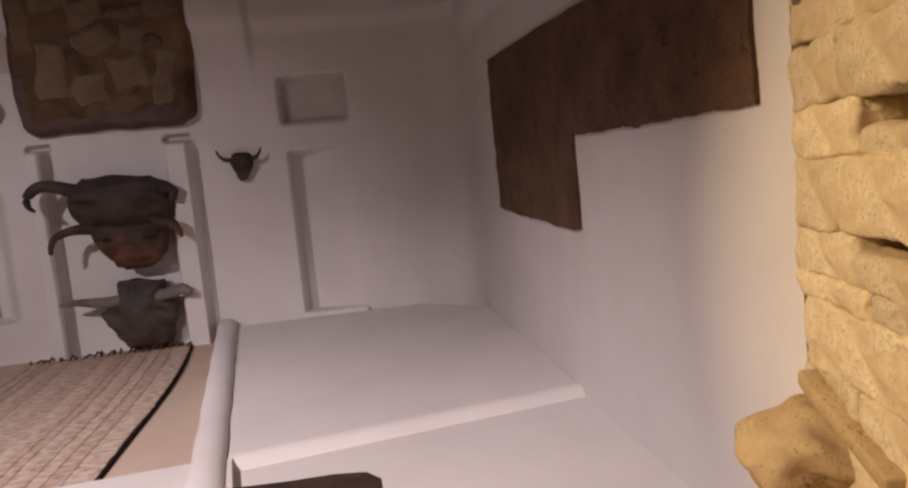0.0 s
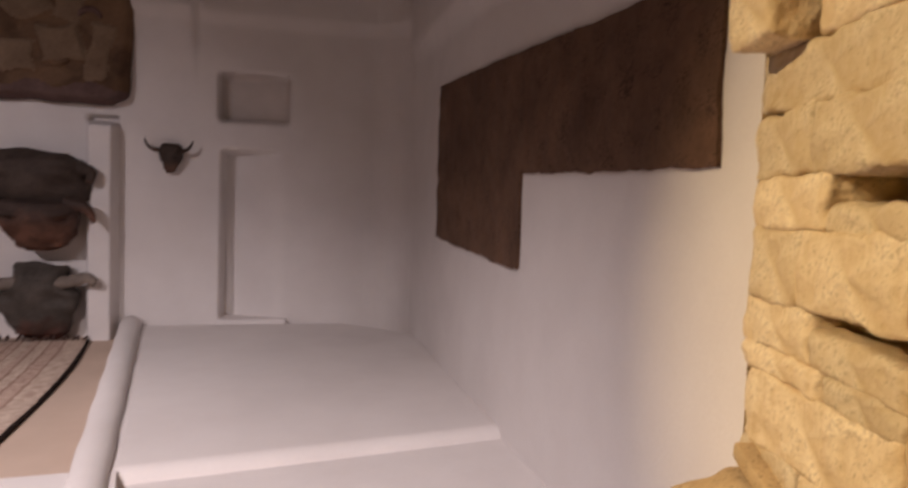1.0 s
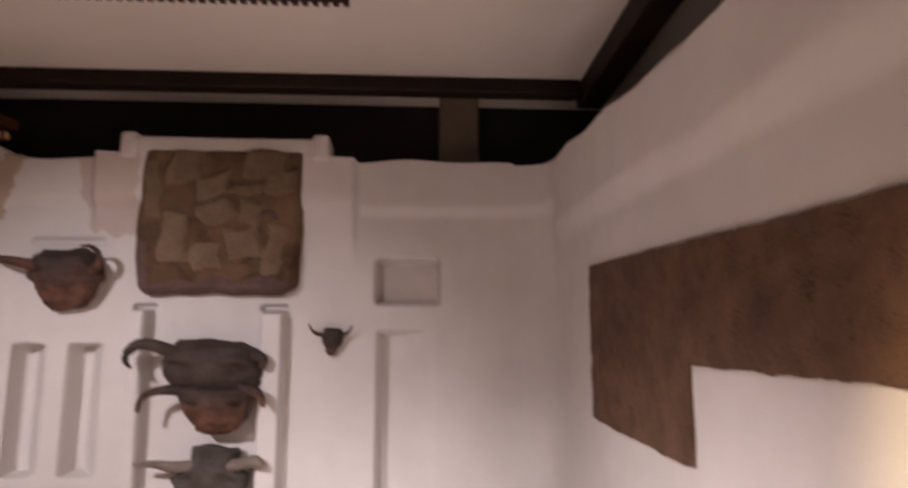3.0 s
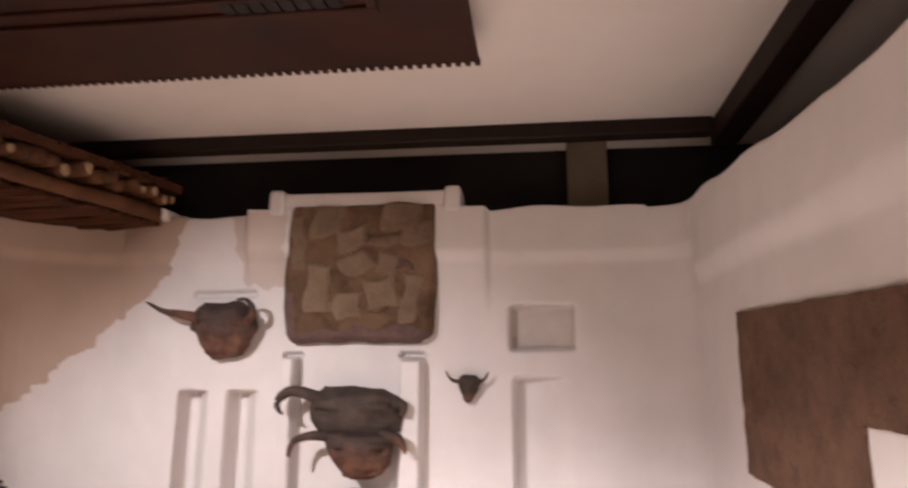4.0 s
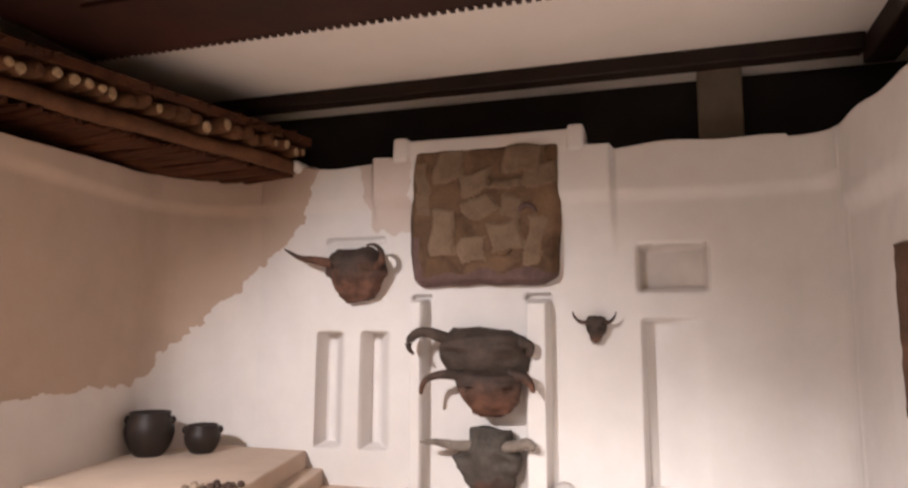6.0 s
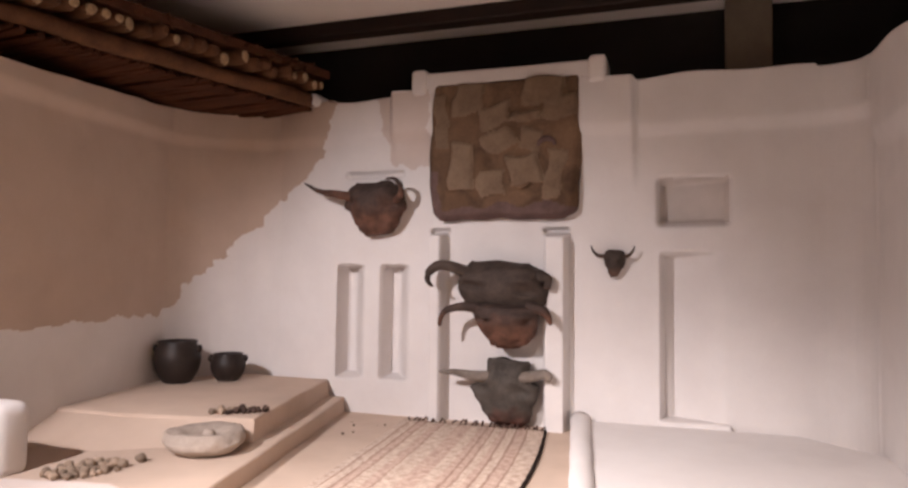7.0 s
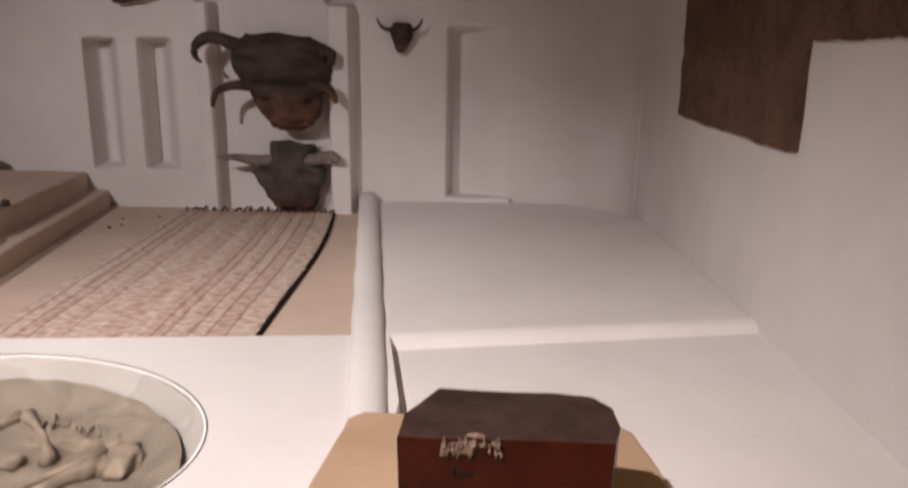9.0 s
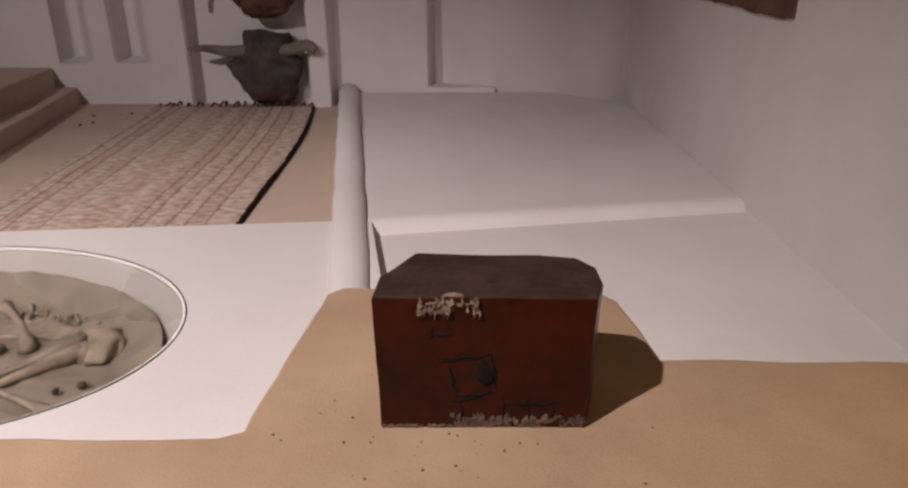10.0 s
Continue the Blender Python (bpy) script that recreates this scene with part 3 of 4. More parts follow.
# crumbs round the block
bm = bmesh.new()
rnd = random.Random(11)
for i in range(70):
    x, y = 0.27 + rnd.gauss(0, 0.28), 1.36 + rnd.gauss(0, 0.12)
    if (0.09 < x < 0.50 and 1.41 < y < 1.60) or not -0.08 < x < 0.62:
        continue
    r = rnd.uniform(0.001, 0.003)
    lump(bm, (x, y, 0.273), (r, r, r * 0.7), 0.3, i, 1)
thing("crumbs", bm, material("wood_crumb", (0.16, 0.10, 0.065), (0.07, 0.04, 0.026), 60, 0.95, 0.3), "brown wood crumbs scattered on the ledge", "crumbs", "stuff")


# ---------------------------------------------------------------- bare patch and brick end of the east wall
def bare_patch():
    """The stripped patch: fine sheets between an upper and a lower edge, edges uneven."""
    bm = bmesh.new()
    rough = lambda y, k: 0.012 * noise.noise((y * 6, k, 2.0)) + 0.006 * noise.noise((y * 25, k, 5.0))
    for y0, y1, low in ((3.06, 4.62, lambda y: 0.83 + (y - 3.06) * 0.04), (1.69, 3.06, lambda y: 1.245 - (3.06 - y) * 0.022)):
        n = round((y1 - y0) / 0.02)
        grid = []
        for i in range(n + 1):
            y = y0 + (y1 - y0) * i / n
            top, bot = 1.845 - (4.62 - y) * 0.057 + rough(y, 1) * 0.5, low(y) + rough(y, 9)
            col = []
            for k in range(41):
                z = bot + (top - bot) * k / 40
                s = S1 + 5.68 - y
                side = 0.5 * rough(z, 30) if i in (0, n) else 0
                col.append(bm.verts.new((1.45 + north_relief(s, z) + hand(s, z) - 0.014 + 0.005 * noise.noise((y * 14, z * 14, 7)), y + side, z)))
            grid.append(col)
        for a, b in zip(grid, grid[1:]):
            for k in range(40):
                bm.faces.new((a[k], a[k + 1], b[k + 1], b[k]))
    ext = bmesh.ops.extrude_face_region(bm, geom=bm.faces[:])
    for g_ in ext["geom"]:
        if isinstance(g_, bmesh.types.BMVert):
            g_.co.x += 0.05
    bmesh.ops.recalc_face_normals(bm, faces=bm.faces[:])
    return thing("bare_wall_patch", bm, PATCH, "dark brown stripped patch on the white side wall", "wall patch", "structure")


bare_patch()

# ---------------------------------------------------------------- hanging relief, cornice
FRAME = material("hide_edge", (0.17, 0.105, 0.092), (0.075, 0.045, 0.04), 9, 0.85, 0.5, 60)
HIDE = material("worn_relief", (0.20, 0.125, 0.075), (0.10, 0.058, 0.036), 4.0, 0.85, 0.6, 40)
HIDEPALE = material("rubbed_relief", (0.235, 0.162, 0.106), (0.14, 0.090, 0.058), 5.0, 0.85, 0.6, 40)


def stain_cells(mat, scale, pale, deep):
    """Irregular worn fields with darker seams, laid over a material's colour."""
    nt = mat.node_tree
    bsdf = nt.nodes["Principled BSDF"]
    old = bsdf.inputs["Base Color"].links[0].from_socket
    co = nt.nodes.new("ShaderNodeTexCoord")
    warp = nt.nodes.new("ShaderNodeTexNoise")
    warp.inputs["Scale"].default_value, warp.inputs["Detail"].default_value = 3.5, 4
    nt.links.new(co.outputs["Object"], warp.inputs["Vector"])
    mixv = nt.nodes.new("ShaderNodeMixRGB")
    mixv.inputs[0].default_value = 0.22
    nt.links.new(co.outputs["Object"], mixv.inputs[1])
    nt.links.new(warp.outputs["Color"], mixv.inputs[2])
    cell = nt.nodes.new("ShaderNodeTexVoronoi")
    cell.feature = "SMOOTH_F1"
    cell.inputs["Scale"].default_value, cell.inputs["Smoothness"].default_value = scale, 0.25
    seam = nt.nodes.new("ShaderNodeTexVoronoi")
    seam.feature = "DISTANCE_TO_EDGE"
    seam.inputs["Scale"].default_value = scale
    for n in (cell, seam):
        nt.links.new(mixv.outputs[0], n.inputs["Vector"])
    grey = nt.nodes.new("ShaderNodeSeparateXYZ")
    nt.links.new(cell.outputs["Color"], grey.inputs[0])
    ramp = nt.nodes.new("ShaderNodeValToRGB")
    ramp.color_ramp.elements[0].color, ramp.color_ramp.elements[1].color = (*deep, 1), (*pale, 1)
    ramp.color_ramp.elements[0].position, ramp.color_ramp.elements[1].position = 0.15, 0.85
    nt.links.new(grey.outputs[0], ramp.inputs[0])
    line = nt.nodes.new("ShaderNodeMapRange")
    line.inputs["From Max"].default_value, line.inputs["To Min"].default_value = 0.12, 0.72
    nt.links.new(seam.outputs["Distance"], line.inputs["Value"])
    a, b = nt.nodes.new("ShaderNodeMixRGB"), nt.nodes.new("ShaderNodeMixRGB")
    a.blend_type = b.blend_type = "MULTIPLY"
    a.inputs[0].default_value = b.inputs[0].default_value = 1.0
    nt.links.new(old, a.inputs[1])
    nt.links.new(ramp.outputs[0], a.inputs[2])
    nt.links.new(a.outputs[0], b.inputs[1])
    nt.links.new(line.outputs[0], b.inputs[2])
    nt.links.new(b.outputs[0], bsdf.inputs["Base Color"])


stain_cells(HIDE, 3.0, (1.15, 1.12, 1.08), (0.72, 0.66, 0.60))


def hide_panel():
    base = tagged(new("relief_panel"), "brown worn relief panel mounted high on the white wall", "relief panel")
    base.location = (-1.32, 5.90, 1.75)
    bm = bmesh.new()
    nu, nv = 100, 92
    # worn raised fields as shares of the panel: left, right, low, high, turn, height
    FIELDS = ((0.17, 0.34, 0.74, 0.97, 2, 0.030), (0.62, 0.85, 0.77, 0.98, -4, 0.045), (0.35, 0.56, 0.65, 0.81, 14, 0.035), (0.56, 0.74, 0.66, 0.73, -5, 0.040),
              (0.76, 0.96, 0.66, 0.81, 5, 0.028), (0.15, 0.31, 0.22, 0.54, 1, 0.035), (0.55, 0.76, 0.22, 0.42, 3, 0.040), (0.79, 0.90, 0.13, 0.44, -3, 0.022),
              (0.36, 0.54, 0.13, 0.33, 0, 0.020), (0.40, 0.58, 0.46, 0.60, 22, 0.025), (0.62, 0.76, 0.46, 0.62, -6, 0.022), (0.03, 0.13, 0.50, 0.92, 2, 0.015))
    rows, high = [], {}
    for k in range(nv + 1):
        v = k / nv
        row = []
        for i in range(nu + 1):
            u = i / nu
            left, right = -0.615 - 0.03 * math.sin(math.pi * v), 0.615 + 0.105 * v ** 0.4
            x = left + (right - left) * u + 0.012 * noise.noise((v * 6, u, 0))
            z = 1.215 * v + 0.012 * noise.noise((u * 6, v, 3)) * v + 0.02 * noise.noise((u * 5, 1, 8)) * (1 - v)
            # corners are rounded off
            cu, cv = max(0.0, abs(u - 0.5) - 0.44) / 0.06, max(0.0, abs(v - 0.5) - 0.44) / 0.06
            x -= math.copysign(0.03 * cu * cv, u - 0.5)
            z -= math.copysign(0.03 * cu * cv, v - 0.5)
            e = min(u, 1 - u, v, 1 - v)
            y = -0.05 + 0.07 * (1 - step(0.0, 0.04, e)) + 0.020 * noise.noise((x * 3.2, z * 3.2, 1)) + 0.010 * noise.noise((x * 9, z * 9, 4))
            most = 0.0
            for u0, u1, v0, v1, ang, up in FIELDS:
                ca, sa = math.cos(radians(ang)), math.sin(radians(ang))
                mu, mv = (u0 + u1) / 2, (v0 + v1) / 2
                qx, qz = (u - mu) * ca + (v - mv) * sa, (v - mv) * ca - (u - mu) * sa
                qx += 0.045 * noise.noise((v * 6, mu * 9, u * 3))
                qz += 0.045 * noise.noise((u * 6, mv * 9, v * 3))
                k_ = window(qx, (u0 - u1) / 2, (u1 - u0) / 2, 0.012) * window(qz, (v0 - v1) / 2, (v1 - v0) / 2, 0.012)
                most = max(most, up * k_)
            y -= most
            y += 0.035 * math.exp(-((u - 0.42) / 0.035) ** 2 - ((v - 0.40) / 0.035) ** 2)
            high[k, i] = most
            row.append(bm.verts.new((x, y, z)))
        rows.append(row)
    for k, (a, b) in enumerate(zip(rows, rows[1:])):
        for i in range(nu):
            f = bm.faces.new((a[i], a[i + 1], b[i + 1], b[i]))
            c = f.calc_center_median()
            if high[k, i] > 0.012:
                f.material_index = 2
            if c.z < 0.11 + 0.09 * noise.noise((c.x * 5, c.z * 5, 3)) or c.x < -0.54 + 0.10 * noise.noise((c.x * 5, c.z * 5, 9)) and c.z < 0.42:
                f.material_index = 1
    ext = bmesh.ops.extrude_face_region(bm, geom=bm.faces[:])
    for g_ in ext["geom"]:
        if isinstance(g_, bmesh.types.BMVert):
            g_.co.y = 0.11
    bmesh.ops.recalc_face_normals(bm, faces=bm.faces[:])
    part("body", bm, (HIDE, FRAME, HIDEPALE), base, smooth=True)
    for cx, cz, r, a0, a1, name in ((0.20, 0.36, 0.10, 180, 360, "raised_loop"), (0.42, 0.585, 0.075, 15, 165, "dark_loop")):
        bm = bmesh.new()
        tube(bm, [(cx + r * math.cos(radians(a0 + (a1 - a0) * i / 12)), -0.068, cz + r * math.sin(radians(a0 + (a1 - a0) * i / 12))) for i in range(13)], [0.012 + 0.012 * math.sin(math.pi * i / 12) for i in range(13)], 8)
        part(name, bm, HIDE if name == "raised_loop" else FRAME, base, smooth=True)


hide_panel()


def soft_block(name, lo, hi, bevel, label, category, mat=PLASTER, wob=0.008, seed=0):
    bm = bmesh.new()
    box(bm, lo, hi, bevel, 3)
    bmesh.ops.subdivide_edges(bm, edges=[e for e in bm.edges if e.calc_length() > 0.2], cuts=4, use_grid_fill=True)
    wobble(bm, wob, 4.0, seed)
    return thing(name, bm, mat, label, category, "structure", smooth=True)


soft_block("cornice", (-2.06, 5.87, 2.86), (-0.46, 6.2, 3.055), 0.03, "white plaster cornice above the relief panel", "cornice", seed=1)
soft_block("cornice_end", (-2.12, 5.83, 2.86), (-1.98, 6.2, 3.085), 0.035, "rounded white end block of the cornice", "cornice", seed=2)
soft_block("cornice_end", (-0.56, 5.83, 2.86), (-0.42, 6.2, 3.085), 0.035, "rounded white end block of the cornice", "cornice", seed=3)
soft_block("threshold", (-0.02, 5.94, 0.05), (0.52, 6.3, 0.135), 0.02, "low white plaster ledge under the tall panel", "ledge", seed=9)
soft_block("wall_top_block", (-3.28, 5.88, 2.86), (-3.10, 6.16, 2.97), 0.04, "small white plaster block on the wall's top", "plaster block", seed=6)


# ---------------------------------------------------------------- bull heads
def along(table, t, c):
    """The value in column c of a table of rows, at t."""
    for a, b in zip(table, table[1:]):
        if t <= b[0]:
            return a[c] + (b[c] - a[c]) * step(a[0], b[0], t)
    return table[-1][c]


# share of the height from the crown down, half widths on both sides
LONG_HORNED = [(0, 0.20, 0.18), (0.08, 0.235, 0.25), (0.3, 0.265, 0.285), (0.45, 0.294, 0.295), (0.62, 0.215, 0.275), (0.76, 0.178, 0.25), (0.92, 0.15, 0.185), (1, 0.10, 0.12)]
GREAT = [(0, 0.26, 0.14), (0.08, 0.30, 0.26), (0.2, 0.33, 0.40), (0.42, 0.34, 0.42), (0.6, 0.29, 0.40), (0.8, 0.18, 0.29), (1, 0.10, 0.18)]
DROOPING = [(0, 0.22, 0.23), (0.15, 0.28, 0.28), (0.4, 0.275, 0.275), (0.65, 0.225, 0.24), (0.85, 0.17, 0.18), (1, 0.10, 0.10)]
CHEEKED = [(0, 0.16, 0.16), (0.05, 0.18, 0.18), (0.26, 0.18, 0.18), (0.40, 0.32, 0.275), (0.55, 0.29, 0.27), (0.75, 0.22, 0.23), (0.93, 0.15, 0.185), (1, 0.10, 0.13)]
LITTLE = [(0, 0.05, 0.05), (0.08, 0.07, 0.07), (0.25, 0.085, 0.085), (0.5, 0.075, 0.08), (0.8, 0.055, 0.06), (1, 0.035, 0.035)]


def skull_mesh(shape, h, d, seed, mat):
    """A modelled head: brow ridges, eye hollows, tapering muzzle with nostrils. Origin on the wall at the crown."""
    bm = bmesh.new()
    rings = []
    rows, n = 44, 48
    for q in range(rows + 1):
        t = q / rows
        b = 0.70 + 0.30 * step(0, 0.16, t) - 0.26 * step(0.45, 0.95, t) - 0.18 * step(0.9, 1.0, t)
        ring = []
        for k in range(n):
            u = 2 * math.pi * k / n
            c, s = math.cos(u), math.sin(u)
            w = along(shape, t, 1 if c < 0 else 2)
            x = math.copysign(abs(c) ** 0.75, c) * w * (1.0 if s > 0 else 1 + 0.35 * s)
            y = -d * 0.5 * b - math.copysign(abs(s) ** 0.7, s) * b * d / 2
            if s > 0:
                for ex in (-0.55, 0.55):
                    y += 0.15 * d * math.exp(-(((c - ex) / 0.22) ** 2 + ((t - 0.42 - 0.06 * c) / 0.06) ** 2))
                    y -= 0.10 * d * math.exp(-(((c - ex) / 0.3) ** 2 + ((t - 0.30) / 0.06) ** 2))
                    y += 0.07 * d * math.exp(-(((c - ex * 0.75) / 0.16) ** 2 + ((t - 0.86) / 0.05) ** 2))
                y -= 0.07 * d * math.exp(-((c / 0.3) ** 2)) * window(t, 0.35, 0.85, 0.1)
            p = Vector((x, min(y, 0.02), -t * h))
            p += noise.noise_vector(p * 5.5 / h * 0.5 + Vector((seed, 0, 0))) * 0.07 * h + noise.noise_vector(p * 7 / h + Vector((seed, 5, 0))) * 0.020 * h
            ring.append(bm.verts.new(p))
        rings.append(ring)
    for a, b in zip(rings, rings[1:]):
        for k in range(n):
            bm.faces.new((a[k], a[(k + 1) % n], b[(k + 1) % n], b[k]))
    bm.faces.new(rings[0])
    bm.faces.new(list(reversed(rings[-1])))
    bmesh.ops.recalc_face_normals(bm, faces=bm.faces[:])
    return bm


def horn_mesh(ctrl, r0, seed, blunt):
    bm = bmesh.new()
    m = 16
    ctrl = [Vector(p) for p in ctrl]
    path = []
    for i in range(m + 1):
        t = i / m * (len(ctrl) - 1)
        j = min(int(t), len(ctrl) - 2)
        u = t - j
        p0, p1, p2, p3 = ctrl[max(j - 1, 0)], ctrl[j], ctrl[j + 1], ctrl[min(j + 2, len(ctrl) - 1)]
        path.append(0.5 * ((2 * p1) + (p2 - p0) * u + (2 * p0 - 5 * p1 + 4 * p2 - p3) * u * u + (3 * p1 - p0 - 3 * p2 + p3) * u ** 3))
    tube(bm, path, [r0 * (1 - (1 - blunt) * (i / m) ** 1.5) for i in range(m + 1)], 12)
    wobble(bm, r0 * 0.16, 14, seed)
    bmesh.ops.recalc_face_normals(bm, faces=bm.faces[:])
    return bm


def bull_head(place, label, shape, h, d, seed, mat, horns, horn_mat=None):
    base = tagged(new("bull_head"), label, "bull head", "bull heads on the wall")
    base.location = place
    part("skull", skull_mesh(shape, h, d, seed, mat), mat, base, smooth=True)
    for ctrl, r0, blunt in horns:
        part("horn", horn_mesh(ctrl, r0, seed, blunt), horn_mat or mat, base, smooth=True)


bull_head((-2.48, 6.0, 2.095), "dark clay bull head with one long straight horn, reddish muzzle", LONG_HORNED, 0.465, 0.27, 1.0, HEADRED,
          (([(-0.20, -0.20, -0.13), (-0.34, -0.25, -0.105), (-0.50, -0.26, -0.075), (-0.64, -0.26, 0.0)], 0.045, 0.15),
           ([(0.24, -0.20, -0.17), (0.31, -0.25, -0.13), (0.32, -0.28, -0.05), (0.27, -0.30, 0.005), (0.19, -0.31, 0.01)], 0.034, 0.2)))
bull_head((-1.30, 6.0, 1.385), "large dark clay bull head with curled horns", GREAT, 0.53, 0.33, 2.0, HEAD,
          (([(-0.20, -0.22, -0.12), (-0.34, -0.28, -0.06), (-0.48, -0.30, -0.035), (-0.575, -0.32, -0.10), (-0.575, -0.33, -0.17), (-0.53, -0.33, -0.215)], 0.055, 0.15),
           ([(0.30, -0.22, -0.14), (0.38, -0.25, -0.12), (0.43, -0.25, -0.15), (0.42, -0.25, -0.22)], 0.05, 0.6)))
bull_head((-1.21, 6.0, 1.055), "reddish clay bull head with drooping horns below another", DROOPING, 0.385, 0.40, 3.0, HEADRED,
          (([(-0.18, -0.28, -0.08), (-0.30, -0.31, -0.045), (-0.42, -0.33, -0.055), (-0.52, -0.34, -0.10), (-0.555, -0.35, -0.21)], 0.046, 0.3),
           ([(0.18, -0.28, -0.04), (0.30, -0.31, -0.06), (0.36, -0.31, -0.12), (0.375, -0.31, -0.18)], 0.048, 0.25)))
bull_head((-1.235, 6.0, 0.56), "grey clay bull head with straight horns just above the rug", CHEEKED, 0.53, 0.28, 4.0, HEADGREY,
          (([(-0.10, -0.20, -0.13), (-0.26, -0.24, -0.13), (-0.40, -0.25, -0.105), (-0.56, -0.26, -0.105)], 0.050, 0.2),
           ([(0.10, -0.20, -0.13), (0.24, -0.24, -0.11), (0.34, -0.25, -0.085), (0.40, -0.25, -0.12)], 0.048, 0.7)), PALEHORN)
bull_head((-0.362, 6.0, 1.485), "small dark bull head with upturned horns", LITTLE, 0.215, 0.12, 5.0, HEAD,
          (([(-0.05, -0.08, -0.05), (-0.115, -0.10, -0.05), (-0.16, -0.10, -0.015), (-0.18, -0.10, 0.035)], 0.018, 0.2),
           ([(0.05, -0.08, -0.05), (0.11, -0.10, -0.05), (0.145, -0.10, -0.015), (0.165, -0.10, 0.03)], 0.018, 0.2)))


# ---------------------------------------------------------------- pots, quern, stones
def pot(place, r, h, label, spin):
    base = tagged(new("clay_pot"), label, "pot", "pots on the platform")
    base.matrix_world = pose(*place, 0, 0, spin)
    prof = [(0.0, 0.0), (0.46, 0.0), (0.60, 0.05), (0.78, 0.18), (0.93, 0.36), (1.0, 0.55), (0.97, 0.70), (0.88, 0.84), (0.80, 0.92), (0.84, 1.0), (0.78, 1.01), (0.74, 0.92), (0.86, 0.75), (0.9, 0.5), (0.7, 0.18), (0.0, 0.06)]
    bm = bmesh.new()
    n = 28
    rings = []
    for a, z in prof:
        rings.append([bm.verts.new((a * r * math.cos(2 * math.pi * k / n) * (1 + 0.02 * math.sin(k)), a * r * math.sin(2 * math.pi * k / n), z * h)) for k in range(n)] if a else [bm.verts.new((0, 0, z * h))])
    for a, b in zip(rings, rings[1:]):
        for k in range(n):
            j = (k + 1) % n
            if len(a) == 1:
                bm.faces.new((a[0], b[j], b[k]))
            elif len(b) == 1:
                bm.faces.new((a[k], a[j], b[0]))
            else:
                bm.faces.new((a[k], a[j], b[j], b[k]))
    bmesh.ops.recalc_face_normals(bm, faces=bm.faces[:])
    part("body", bm, POT, base, smooth=True)
    for sx in (-1, 1):
        bm = bmesh.new()
        lump(bm, (sx * r * 0.95, 0, h * 0.82), (0.03, 0.035, 0.035), 0.2, sx, 2)
        part("lug", bm, POT, base, smooth=True)
    return base


pot((-4.10, 5.28, 0.285), 0.20, 0.375, "large round black clay pot with small lugs", 20)
pot((-3.77, 5.56, 0.285), 0.155, 0.25, "smaller round black clay pot with small lugs", 30)


def quern():
    base = tagged(new("quern"), "pale hollowed grinding stone with a hand stone in it", "quern")
    base.matrix_world = pose(-2.71, 3.93, 0.13, 0, 0, -14)
    bm = bmesh.new()
    r = bmesh.ops.create_icosphere(bm, subdivisions=4, radius=1)
    for v in r["verts"]:
        c = v.co.copy()
        k = 1 + 0.10 * noise.noise(c * 1.3)
        v.co = Vector((c.x * 0.25 * k, c.y * 0.24 * (1 - 0.15 * c.x) * k, 0.075 + c.z * 0.09 * k)) + noise.noise_vector(c * 2.2) * 0.018
        rr = (c.x ** 2 + c.y ** 2)
        if c.z > 0:
            v.co.z = 0.135 + 0.02 * noise.noise(c * 3) * 0.5 - 0.055 * max(0, 1 - rr / 0.42) if c.z > 0.35 else min(v.co.z, 0.135)
    for v in bm.verts:
        v.co.z = max(v.co.z, 0.0)
    part("slab", bm, STONE, base, smooth=True)
    bm = bmesh.new()
    lump(bm, (0.02, 0.0, 0.112), (0.05, 0.04, 0.035), 0.2, 3, 2)
    part("hand_stone", bm, STONE, base, smooth=True)


quern()


def pile(label, centre, spread, n, sizes, z, mats, seed, turn=0):
    rnd = random.Random(seed)
    spots = []
    for i in range(900):
        if len(spots) >= n:
            break
        a = rnd.uniform(0, 2 * math.pi)
        q = math.sqrt(rnd.random())
        p = Vector((spread[0] * q * math.cos(a), spread[1] * q * math.sin(a)))
        p = Matrix.Rotation(radians(turn), 2) @ p + Vector(centre)
        r = rnd.uniform(*sizes)
        if all((p - o).length > 0.82 * (r + s) for o, s in spots):
            spots.append((p, r))
    shapes = []
    for j in range(5):
        bm = bmesh.new()
        lump(bm, (0, 0, 0), (1, 0.9, 0.8), 0.25, j * 3.1, 2)
        shapes.append(mesh_of("clay_ball", bm, mats[0], True))
    dark = shapes
    if len(mats) > 1:
        dark = [m.copy() for m in shapes]
        for m in dark:
            m.materials[0] = mats[1]
    for p, r in spots:
        me = rnd.choice(dark if len(mats) > 1 and p.x > centre[0] - 0.02 else shapes)
        ob = tagged(new("clay_ball" if me in shapes else "dark_lump", me), label if me in shapes else "dark burnt lump in a small heap on the platform", "clay ball" if me in shapes else "lump", "heap of balls")
        ob.matrix_world = pose(p.x, p.y, z + r * 0.72, 0, 0, rnd.uniform(0, 360)) @ Matrix.Diagonal((r, r, r, 1))


